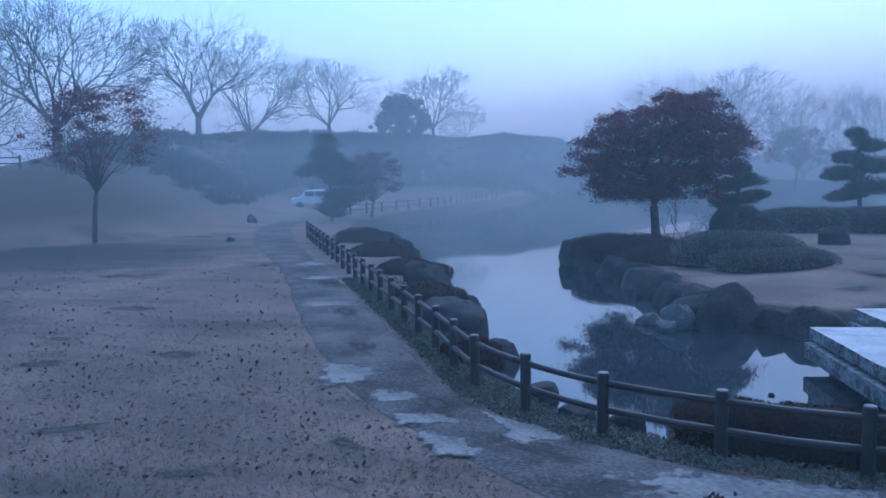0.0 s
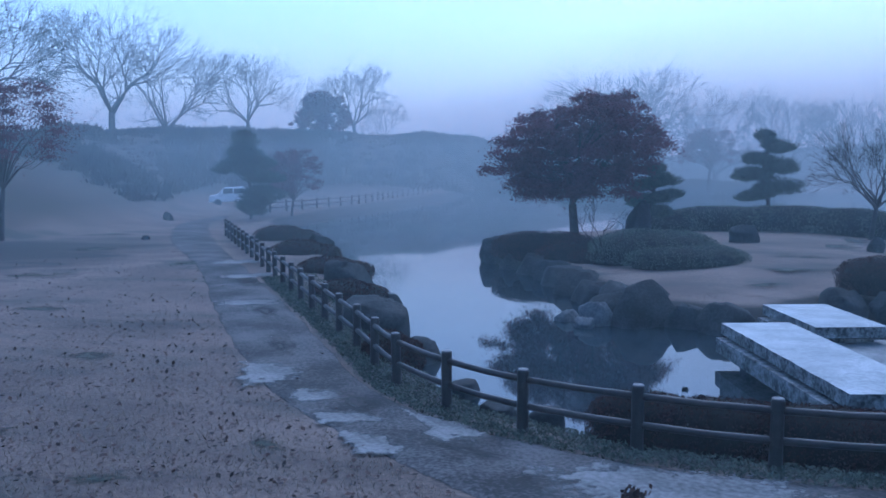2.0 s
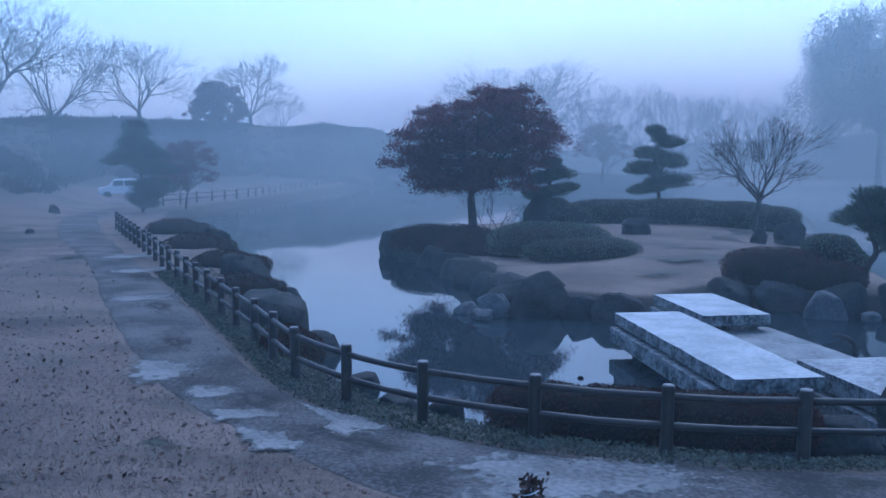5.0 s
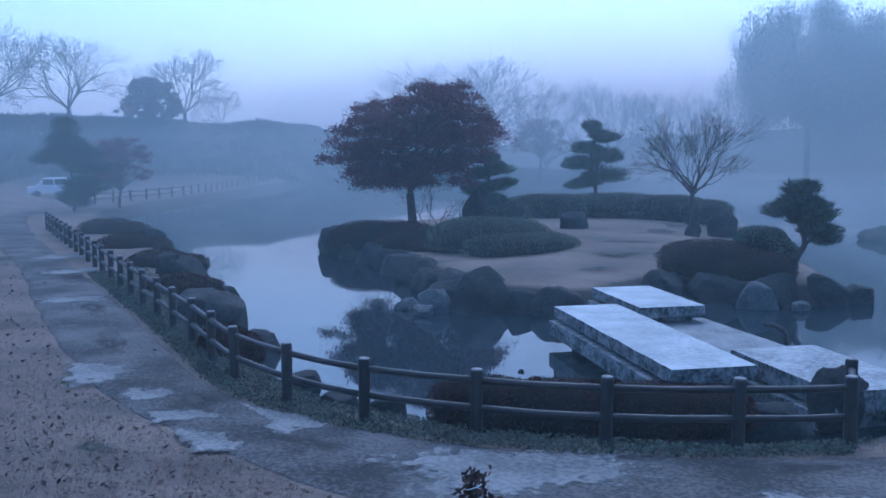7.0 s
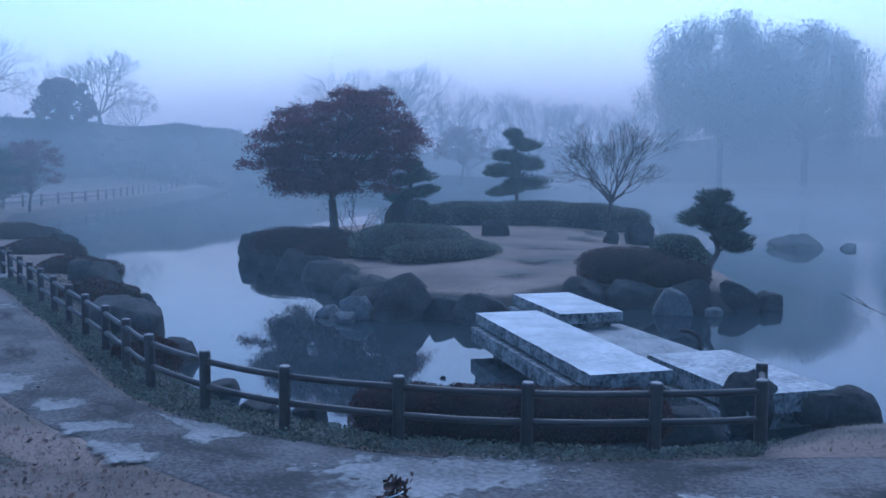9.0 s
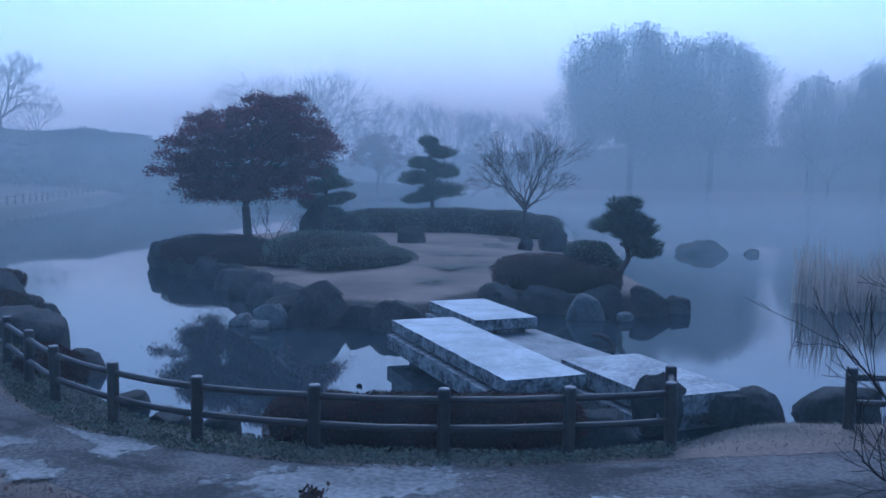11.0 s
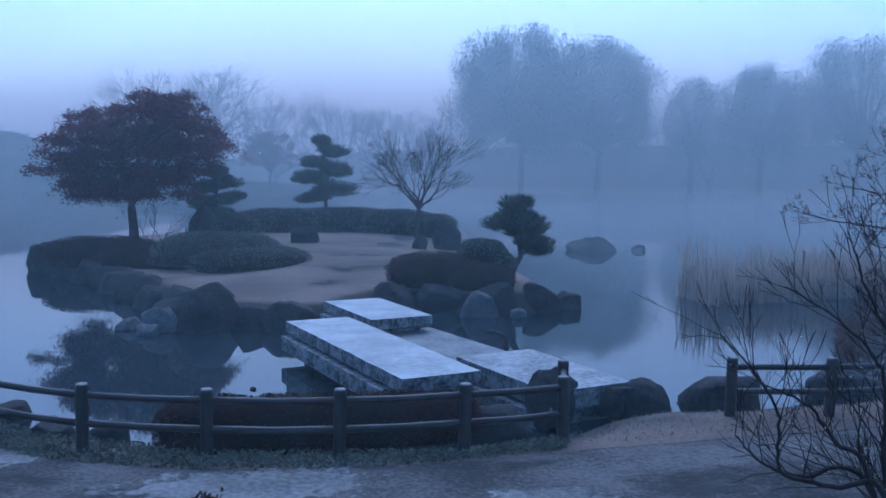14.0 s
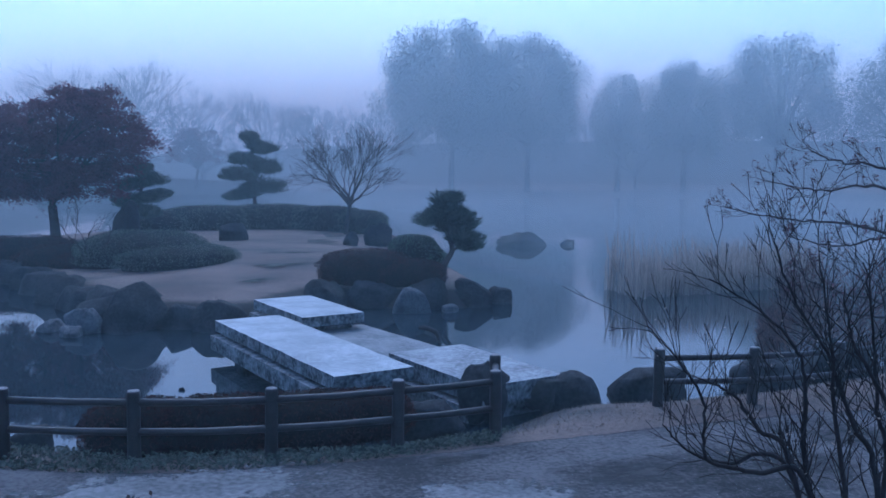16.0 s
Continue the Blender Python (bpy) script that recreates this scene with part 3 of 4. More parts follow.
# ---- hedges and mounds ----
def clipped(name, label, category, x, y, z, blobs, leaf, count, size=0.05, seed=1, turn=0.0, parent=None, group=""):
    rnd = random.Random(seed)
    ob = thing(name, label, category, x, y, z, turn, group)
    core, crown = Shape(), Shape()
    weights = [a * b + b * c + a * c for _, (a, b, c) in blobs]
    # closed lumps added inside the leaf shell, no real part of the shrub
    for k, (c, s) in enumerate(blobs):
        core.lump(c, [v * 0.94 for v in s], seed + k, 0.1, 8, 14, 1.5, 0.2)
    for _ in range(count):
        c, s = rnd.choices(blobs, weights)[0]
        d = Vector((rnd.gauss(0, 1), rnd.gauss(0, 1), rnd.gauss(0, 1))).normalized()
        d = Vector([math.copysign(abs(a) ** 0.8, a) for a in d])
        r = rnd.uniform(0.93, 1.03) + 0.07 * noise.noise(d * 3 + Vector((seed, 0, 0)))
        p = Vector((c[0] + d.x * s[0] * r, c[1] + d.y * s[1] * r, c[2] + d.z * s[2] * r))
        if p.z < -0.1:
            continue
        u = Vector((rnd.gauss(0, 1), rnd.gauss(0, 1), rnd.gauss(0, 1) + 0.5)).normalized() * size * rnd.uniform(0.6, 1.4)
        crown.card(p, u, u.orthogonal().normalized() * size * 0.8)
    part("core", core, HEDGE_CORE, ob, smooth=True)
    part("foliage", crown, leaf, ob)
    return ob


clipped("azalea_mound", "low clipped green azalea mound on the island", "shrub", -1.1, 29.5, 0.25, [((-0.6, 1.2, 0.1), (2.1, 2.3, 0.72)), ((0.5, -0.4, 0.0), (1.9, 1.9, 0.5))], HEDGE_LEAF, 30000, 0.026, 3)
clipped("azalea_mound", "russet clipped azalea mound under the maple", "shrub", -5.4, 33.2, 0.05, [((-0.3, 0, 0.1), (1.9, 1.9, 0.62)), ((1.3, -1.2, 0.0), (1.7, 1.8, 0.55)), ((2.2, -2.4, -0.05), (1.3, 1.3, 0.45))], BROWN_LEAF, 28000, 0.026, 4)
clipped("azalea_mound", "russet clipped azalea mound beside the leaning pine", "shrub", 4.6, 24.7, 0.15, [((-0.1, 0.2, 0.2), (1.35, 1.2, 0.55)), ((0.9, -0.3, 0.1), (1.1, 0.9, 0.42))], BROWN_LEAF, 18000, 0.023, 5)
clipped("round_shrub", "dark green rounded shrub below the leaning pine", "shrub", 5.9, 25.2, 0.2, [((0, 0, 0.55), (0.7, 0.65, 0.5)), ((0.45, -0.1, 0.3), (0.5, 0.5, 0.4))], PINE_LEAF, 4500, 0.045, 6)
clipped("clipped_hedge", "long low clipped hedge at the back of the island", "hedge", 2.6, 41.0, 0.3, [((-4.2, 0.2, 0.3), (1.8, 1.2, 0.6)), ((-2.0, 0.3, 0.4), (2.2, 1.2, 0.68)), ((0.6, 0.4, 0.4), (2.3, 1.2, 0.72)), ((2.9, 0.2, 0.35), (2.0, 1.2, 0.68)), ((4.5, -0.5, 0.3), (1.2, 1.1, 0.55))], HEDGE_LEAF, 32000, 0.035, 7)
clipped("clipped_hedge", "dark russet clipped hedge behind the log fence", "hedge", 0.62, 11.05, -0.05, [((-1.3, 0.1, 0.2), (0.7, 0.42, 0.36)), ((-0.4, 0.0, 0.2), (0.9, 0.42, 0.37)), ((0.6, -0.02, 0.2), (0.95, 0.42, 0.36)), ((1.35, 0.0, 0.2), (0.62, 0.4, 0.34))], BROWN_LEAF, 18000, 0.02, 8)
for i, (x, y, w, h) in enumerate([(-8.9, 21.6, 1.2, 0.45), (-11.4, 26.4, 1.5, 0.5), (-14.6, 31.2, 1.6, 0.6), (-18.2, 37.0, 1.8, 0.7), (-5.4, 15.1, 0.7, 0.45)]):
    clipped("bank_shrub", "dull russet low shrub on the bank below the fence", "shrub", x, y, -0.3, [((0, 0, 0.2), (w * 0.6, w * 0.75, h)), ((w * 0.3, w * 0.5, 0.1), (w * 0.5, w * 0.6, h * 0.8))], BROWN_LEAF, 6000, 0.03, 30 + i, group="shrubs on the bank")


# ---- trees ----
def grow(rnd, start, direction, length, radius, depth, wood, twigs, spread=0.6, up=0.15, fork=(2, 3), tips=None, shrink=0.72, bend=0.18, thin=0.62, minimum=2, least=0.004):
    """Limbs that fork again and again, the thick ones into wood, the thin ones into twigs."""
    n = 4 if depth > 1 else 3
    pts, d, p = [start], direction.normalized(), Vector(start)
    for k in range(n):
        d = (d + Vector((rnd.gauss(0, bend), rnd.gauss(0, bend), rnd.gauss(0, bend) + up * 0.3))).normalized()
        p = p + d * length / n
        pts.append(p.copy())
    end = radius * thin
    rr = [max(least, radius + (end - radius) * k / n) for k in range(n + 1)]
    target = wood if depth >= minimum else twigs
    target.tube(pts, rr, 7 if radius > 0.06 else (5 if radius > 0.02 else 3), caps=False)
    if depth == 0:
        if tips is not None:
            tips += pts[1:]
        return
    if tips is not None and depth <= 1:
        tips += pts[2:]
    count = rnd.randint(*fork)
    base = rnd.uniform(0, 2 * math.pi)
    side = d.orthogonal().normalized()
    for c in range(count):
        a = base + 2 * math.pi * c / count + rnd.uniform(-0.5, 0.5)
        out = (Matrix.Rotation(a, 3, d) @ side)
        s = spread * rnd.uniform(0.6, 1.3)
        nd = (d * math.cos(s) + out * math.sin(s) + Vector((0, 0, up))).normalized()
        grow(rnd, p if c < count - 1 or count < 3 else pts[n - 1], nd, length * shrink * rnd.uniform(0.8, 1.2), end * (0.9 if c == 0 else 0.75), depth - 1, wood, twigs, spread, up, fork, tips, shrink, bend, thin, minimum, least)


def bare_meshes(seed, height, depth=5, spread=0.5, trunk=0.16, fork=(2, 4), radius=0.24, up=0.02):
    rnd = random.Random(seed)
    wood, twigs = Shape(), Shape()
    wood.tube([(0, 0, -0.3), (0, 0, 0.05), (0.02, 0.02, height * trunk)], [radius * 1.5, radius * 1.15, radius], 9)
    for k in range(6):
        a = k * math.pi / 3 + rnd.uniform(-0.4, 0.4)
        d = Vector((math.cos(a), math.sin(a), rnd.uniform(0.6, 1.7)))
        grow(rnd, Vector((0.02, 0.02, height * trunk * (0.85 + 0.05 * k))), d, height * 0.25, radius * 0.55, depth, wood, twigs, spread, up, fork, None, 0.76, 0.09, 0.68, depth - 2, 0.014)
    top = max(p.z for p in twigs.v)
    k = height / top
    for s in (wood, twigs):
        s.v = [Vector((p.x * k, p.y * k, p.z * k)) for p in s.v]
    return wood.mesh("trunk", BARK, True), twigs.mesh("twigs", TWIG)


BARE = [bare_meshes(11, 11.0, spread=0.5), bare_meshes(12, 11.0, spread=0.56), bare_meshes(13, 11.0, spread=0.45)]


def bare_tree(x, y, height, kind, turn, label, group="bare trees on the banks"):
    ob = thing("bare_tree", label, "tree", x, y, land_at(x, y), turn, group)
    k = height / 11.0
    for name, me in zip(("trunk", "crown"), BARE[kind]):
        p = part(name, me, BARK, ob)
        p.scale = (k, k, k)
    return ob


def polar(az, dist):
    return dist * math.sin(radians(az)), dist * math.cos(radians(az))


BANK_TREES = [(-43.6, 74, 13.0, 0), (-35.7, 88, 11.6, 1), (-32.6, 97, 11.2, 2), (-27.9, 98, 8.8, 1), (-21.5, 112, 9.2, 0), (-19.6, 118, 5.5, 2), (-4.9, 106, 15.5, 1), (0.4, 108, 12.0, 2), (4.3, 110, 12.0, 0),
              (8.0, 108, 10.5, 1), (11.4, 110, 10.0, 2), (-48.5, 70, 11, 2), (26.8, 118, 10, 1), (-12.5, 150, 7.5, 0)]
for i, (a, d, h, k) in enumerate(BANK_TREES):
    bare_tree(*polar(a, d), h, k, 37 * i, "leafless spreading cherry tree on the misty bank")


def leafy(name, label, category, x, y, z, height, width, crown_low, seed, leaf, count, size, trunk_r=0.14, lumps=26, turn=0.0, group="", soft=False, squash=0.42, skew=(0.08, -0.045), limb=0.42):
    """A forked trunk under a crown of many separate leaf clumps."""
    rnd = random.Random(seed)
    ob = thing(name, label, category, x, y, z, turn, group)
    wood, crown = Shape(), Shape()
    fork = Vector((0.03 * height, 0, crown_low * 0.75))
    wood.tube([(0, 0, -0.3), (0, 0, 0), (0.01 * height, 0, crown_low * 0.4), fork], [trunk_r * 1.5, trunk_r * 1.15, trunk_r, trunk_r * 0.85], 9)
    clumps = []
    for k in range(lumps):
        a, u = 2.39996 * k + rnd.uniform(-0.3, 0.3), ((k + rnd.random()) / lumps) ** 0.9
        zz = crown_low + (height - crown_low) * (0.06 + 0.86 * u)
        t = (zz - crown_low) / (height - crown_low)
        reach = width / 2 * math.sqrt(max(0.06, 1 - (max(0.0, t - 0.25) / 0.78) ** 1.9)) * (0.8 + 0.2 * min(1.0, t / 0.25))
        r = max(0.0, reach * math.sqrt(((k * 0.618) % 1.0) * 0.95 + 0.05) - 0.02 * width)
        c = Vector((r * math.cos(a) + width * (skew[0] * t + skew[1]), r * math.sin(a), zz))
        clumps.append((c, Vector((1, 1, squash)) * width * rnd.uniform(0.045, 0.125)))
        mid = fork.lerp(c, 0.55) + Vector((rnd.gauss(0, 0.15), rnd.gauss(0, 0.15), 0.1))
        wood.tube([fork, fork.lerp(mid, 0.5) + Vector((0, 0, 0.08 * height * rnd.random())), mid, c], [trunk_r * limb, trunk_r * limb * 0.7, trunk_r * limb * 0.4, 0.006], 5, caps=False)
    for k in range(lumps // 4):
        a, t = 2.39996 * k, rnd.uniform(0.05, 0.95)
        reach = width / 2 * math.sqrt(max(0.06, 1 - (max(0.0, t - 0.25) / 0.78) ** 1.9)) * (0.8 + 0.2 * min(1.0, t / 0.25)) * rnd.uniform(0.95, 1.1)
        clumps.append((Vector((reach * math.cos(a) + width * (skew[0] * t + skew[1]), reach * math.sin(a), crown_low + (height - crown_low) * t)), Vector((1, 1, 0.5)) * width * rnd.uniform(0.03, 0.06)))
    sizes = [s.x ** 1.6 for _, s in clumps]
    for _ in range(count):
        c, s = rnd.choices(clumps, sizes)[0]
        d = Vector((rnd.gauss(0, 1), rnd.gauss(0, 1), rnd.gauss(0, 1))).normalized() * (abs(rnd.gauss(0, 1.3)) if soft else rnd.uniform(0.15, 1.0) ** 0.5 * rnd.choice((1, 1, 1, 1.25)))
        p = Vector((c.x + d.x * s.x, c.y + d.y * s.y, c.z + d.z * s.z))
        u = Vector((rnd.gauss(0, 1), rnd.gauss(0, 1), rnd.gauss(0, 0.6))).normalized() * size * rnd.uniform(0.6, 1.4)
        crown.card(p, u, u.cross(Vector((rnd.gauss(0, 1), rnd.gauss(0, 1), 1))).normalized() * size)
    part("trunk", wood, BARK, ob, smooth=True)
    part("crown", crown, leaf, ob)
    return ob


def layered_maple(label, x, y, z, layers, seed, leaves_n, size, trunk_r):
    """A maple whose twigs carry flat sprays of leaves, layer over layer. layers: height, and reach to either side."""
    r = random.Random(seed)
    ob = thing("maple_tree", label, "tree", x, y, z)
    wood, crown, sprays = Shape(), Shape(), []
    fork = Vector((-0.1, 0, 1.35))
    wood.tube([(0.02, 0, -0.3), (0.0, 0, 0), (-0.05, 0, 0.7), fork], [trunk_r * 1.6, trunk_r * 1.15, trunk_r * 0.95, trunk_r * 0.9], 10)
    limbs = []
    for k in range(9):
        a = 2 * math.pi * k / 9 + r.uniform(-0.2, 0.2)
        out = r.uniform(0.5, 1.5)
        tip = Vector((0.3 + out * math.cos(a), out * math.sin(a), r.uniform(2.4, 3.6)))
        line = smooth_line([fork, fork.lerp(tip, 0.4) + Vector((0, 0, 0.15)), tip, tip + Vector((math.cos(a) * 0.5, math.sin(a) * 0.5, 0.7))], 4)
        wood.tube(line, [trunk_r * (0.5 - 0.36 * i / len(line)) for i in range(len(line))], 6, caps=False)
        limbs += line[3:]
    for h, left, right in layers:
        half, mid = (left + right) / 2, (right - left) / 2
        for k in range(int(5 + 2.1 * half * half)):
            a, f = 2.39996 * k + r.uniform(-0.4, 0.4), math.sqrt((k + 0.6) / (5 + 2.1 * half * half))
            f = min(1.0, f * r.uniform(0.9, 1.08))
            c = Vector((mid + half * f * math.cos(a), half * f * math.sin(a), h + r.gauss(0, 0.12) - 0.1 * f))
            sprays.append((c, r.uniform(0.28, 0.58)))
            near = min(limbs, key=lambda q: (q - c).length + max(0.0, q.z - c.z))
            wood.tube([near, near.lerp(c, 0.55) + Vector((0, 0, 0.1)), c], [0.028, 0.016, 0.005], 4, caps=False)
    weights = [w * w for _, w in sprays]
    for _ in range(leaves_n):
        c, w = r.choices(sprays, weights)[0]
        d = Vector((r.gauss(0, 0.46), r.gauss(0, 0.46), r.gauss(0, 0.2))) * w * 1.2
        d.z -= 0.25 * (d.x * d.x + d.y * d.y) / w
        u = Vector((r.gauss(0, 1), r.gauss(0, 1), r.gauss(-0.2, 0.5))).normalized() * size * r.uniform(0.6, 1.4)
        crown.card(c + d, u, u.cross(Vector((r.gauss(0, 0.6), r.gauss(0, 0.6), 1))).normalized() * size)
    part("trunk", wood, BARK, ob, smooth=True)
    part("crown", crown, MAPLE_LEAF, ob)
    return ob


layered_maple("broad Japanese maple with dark red leaves on the island", -5.0, 36.1, 0.3,
              [(1.95, 2.3, 2.3), (2.4, 3.2, 2.7), (2.9, 3.45, 2.9), (3.4, 3.4, 3.3), (3.85, 3.5, 3.8), (4.35, 2.9, 3.8), (4.8, 2.1, 3.2), (5.2, 0.8, 2.8), (5.5, 0.3, 2.2)], 5, 95000, 0.05, 0.17)
leafy("maple_tree", "small red-leaved maple in the mist on the far bank", "tree", *polar(0.0, 92), 0.8, 5.6, 5.5, 2.2, 6, MAPLE_LEAF, 5000, 0.14, 0.12, 30, soft=True)
leafy("maple_tree", "round dark red maple on the bank between bare trees", "tree", *polar(-23.6, 103), 6.0, 5.2, 6.4, 0.8, 7, MAPLE_LEAF, 9000, 0.16, 0.12, 50, squash=0.85)
leafy("maple_tree", "thin half-bare red maple standing on the lawn", "tree", *polar(-41.8, 45), 0.0, 7.3, 5.6, 3.0, 8, MAPLE_LEAF, 15000, 0.055, 0.11, 44, soft=True, limb=0.3)
leafy("maple_tree", "reddish low maple behind a dark pine", "tree", *polar(-25.4, 60), 0.0, 4.3, 4.0, 1.3, 9, MAPLE_LEAF, 14000, 0.06, 0.08, 36, soft=True, limb=0.3)


def pine(label, x, y, z, trunk, pads, seed, needles=2300, group="pines on the island"):
    """A cloud-pruned pine: a bent trunk with flat pads of needles."""
    rnd = random.Random(seed)
    pads = [(c, (s[0] * 1.08, s[1] * 1.08, s[2] * 1.4)) for c, s in pads]
    ob = thing("pine_tree", label, "tree", x, y, z, 0, group)
    wood = Shape()
    pts = smooth_line([Vector(p) for p in trunk], 5)
    n = len(pts)
    wood.tube(pts, [0.11 * (1 - 0.75 * i / n) for i in range(n)], 8)
    for c, s in pads:
        c = Vector(c)
        near = min(pts, key=lambda p: (p - c).length + abs(p.z - c.z + 0.15))
        wood.tube([near, near.lerp(c, 0.5) + Vector((0, 0, 0.02)), c], [0.045, 0.035, 0.015], 5, caps=False)
    part("trunk", wood, BARK, ob, smooth=True)
    for c, s in pads:
        pad = Shape()
        subs = [(Vector((rnd.uniform(-0.5, 0.5) * s[0], rnd.uniform(-0.5, 0.5) * s[1], rnd.uniform(-0.45, 0.5) * s[2])), rnd.uniform(0.4, 0.78)) for _ in range(6)]
        for _ in range(int(needles * (s[0] * s[1]) ** 0.5 / 0.6)):
            d = Vector((rnd.gauss(0, 1), rnd.gauss(0, 1), rnd.gauss(0, 1))).normalized() * rnd.uniform(0.45, 1.2)
            o, wob = rnd.choice(subs)
            p = Vector((c[0] + o.x + d.x * s[0] * wob, c[1] + o.y + d.y * s[1] * wob, c[2] + o.z + (d.z if d.z > 0 else d.z * 0.6) * s[2] * wob))
            u = (Vector((d.x, d.y, 0.7)) + Vector((rnd.gauss(0, 0.4), rnd.gauss(0, 0.4), rnd.gauss(0, 0.3)))).normalized() * rnd.uniform(0.08, 0.17)
            pad.card(p, u, u.orthogonal().normalized() * 0.022)
        part("needle_pad", pad, PINE_LEAF, ob)
    return ob


pine("cloud-pruned pine with layered pads behind the hedge", *polar(3.3, 45.5), 0.2, [(0, 0, -0.2), (0.1, 0, 1.2), (-0.15, 0, 2.4), (0, 0, 3.6), (0, 0, 4.2)],
     [((0, 0, 4.15), (0.55, 0.5, 0.25)), ((0.5, 0, 3.65), (0.75, 0.6, 0.25)), ((-0.5, 0, 3.25), (0.85, 0.7, 0.25)), ((0.7, 0, 2.75), (0.9, 0.7, 0.3)), ((-0.6, 0, 2.4), (0.9, 0.7, 0.3)), ((0.3, 0, 1.9), (1.2, 0.8, 0.28)), ((-0.5, 0, 1.5), (0.9, 0.7, 0.25))], 21)
pine("small pruned pine behind a standing stone", *polar(-3.3, 37.8), 0.3, [(0, 0, -0.2), (-0.1, 0, 0.9), (0.1, 0, 1.8), (0, 0, 2.6)],
     [((0.05, 0, 2.6), (0.5, 0.45, 0.22)), ((0.35, 0, 2.2), (0.65, 0.5, 0.22)), ((-0.35, 0, 2.0), (0.6, 0.5, 0.22)), ((0.5, 0, 1.6), (0.65, 0.5, 0.22)), ((-0.45, 0, 1.4), (0.65, 0.5, 0.22)), ((0.35, 0, 1.0), (0.6, 0.5, 0.22))], 22)
pine("leaning pruned pine above the rocks", *polar(15.1, 25.0), 0.2, [(-0.05, 0, -0.2), (0.0, 0, 0.3), (0.22, 0, 0.7), (0.08, 0, 1.2), (0.1, 0, 1.9)],
     [((0.08, 0, 2.02), (0.48, 0.42, 0.25)), ((-0.02, 0, 1.8), (0.52, 0.45, 0.2)), ((0.35, 0, 1.68), (0.52, 0.4, 0.17)), ((-0.28, 0, 1.5), (0.58, 0.45, 0.2)), ((0.25, 0, 1.38), (0.55, 0.4, 0.17)), ((0.5, 0, 1.02), (0.5, 0.4, 0.17)), ((0.68, 0, 0.85), (0.38, 0.3, 0.13))], 23)
pine("misty pine beside the footpath", *polar(-27.9, 56.3), 0.0, [(0, 0, -0.2), (0.1, 0, 1.2), (-0.1, 0, 2.7), (-0.2, 0, 4.6)],
     [((-0.3, 0, 4.8), (0.75, 0.7, 0.4)), ((-0.6, 0, 4.0), (1.1, 1.0, 0.4)), ((0.6, 0, 3.5), (1.2, 1.0, 0.45)), ((-0.8, 0, 3.0), (1.3, 1.1, 0.4)), ((0.8, 0, 2.5), (1.4, 1.1, 0.45)), ((0.9, 0, 1.6), (1.2, 1.0, 0.45)), ((0.4, 0, 0.8), (1.2, 1.0, 0.5))], 24, group="pines by the path")

# young bare tree on the island
rnd = random.Random(77)
wood, twigs = Shape(), Shape()
wood.tube([(0, 0, -0.3), (0, 0, 0.1), (0.08, 0, 0.7), (0.15, 0, 1.2)], [0.12, 0.1, 0.085, 0.08], 8)
for k in range(15):
    a = k * 2.4 + rnd.uniform(-0.3, 0.3)
    out = 0.3 + 1.3 * ((k * 0.618) % 1)
    grow(rnd, Vector((0.15, 0, 1.0 + 0.03 * k)), Vector((math.cos(a) * out, math.sin(a) * out, 0.8)), 1.05, 0.036, 5, wood, twigs, 0.36, 0.06, (2, 3), None, 0.74, 0.1, 0.7, 3, 0.0055)
small = thing("bare_tree", "young leafless tree with a fan of fine twigs", "tree", *polar(9.0, 40), 0.3)
part("trunk", wood, BARK, small, smooth=True)
part("crown", twigs, TWIG, small)


def willow(x, y, z, height, width, seed, label, strands=900):
    """A tall trunk with arched limbs and a billowing crown that hangs in strands."""
    rnd = random.Random(seed)
    ob = thing("willow_tree", label, "tree", x, y, z, 0, "willows on the far bank")
    wood, crown = Shape(), Shape()
    wood.tube([(0, 0, -0.3), (0, 0, 0.2), (0.1, 0, height * 0.3)], [0.45, 0.33, 0.26], 9)
    tops = []
    for k in range(46):
        a, h = 2.39996 * k + rnd.uniform(-0.4, 0.4), 1 - 1.75 * (k + rnd.random()) / 46
        ring = math.sqrt(max(0.0, 1 - h * h)) * rnd.uniform(0.55, 1.0)
        c = Vector((width / 2 * ring * math.cos(a), width / 2 * ring * math.sin(a), height * (0.6 + 0.36 * h)))
        base = Vector((0.1, 0, height * 0.28))
        mid = base.lerp(c, 0.5) + Vector((0, 0, height * 0.05))
        wood.tube([base, base.lerp(mid, 0.5) + Vector((rnd.gauss(0, 0.3), rnd.gauss(0, 0.3), 0)), mid, c], [0.16, 0.12, 0.08, 0.03], 5, caps=False)
        tops.append((c, width * rnd.uniform(0.10, 0.17)))
    for _ in range(strands):
        c, s = rnd.choice(tops)
        d = Vector((rnd.gauss(0, 1), rnd.gauss(0, 1), rnd.gauss(0, 1))).normalized() * s * rnd.random() ** 0.4
        p = c + Vector((d.x, d.y, d.z * 0.7))
        drop = rnd.choice((0.04, 0.08, 0.14, 0.22, 0.4, 0.65)) * rnd.uniform(0.3, 1.0) * c.z
        steps = int(drop / 0.4) + 1
        for k in range(steps):
            q = p - Vector((0, 0, 0.4 * k)) + Vector((rnd.gauss(0, 0.2), rnd.gauss(0, 0.2), rnd.gauss(0, 0.15)))
            u = Vector((rnd.gauss(0, 0.8), rnd.gauss(0, 0.8), -1)).normalized() * rnd.uniform(0.12, 0.3)
            crown.card(q, u, u.orthogonal().normalized() * rnd.uniform(0.05, 0.14))
    part("trunk", wood, BARK, ob, smooth=True)
    part("crown", crown, WILLOW_LEAF, ob)
    return ob


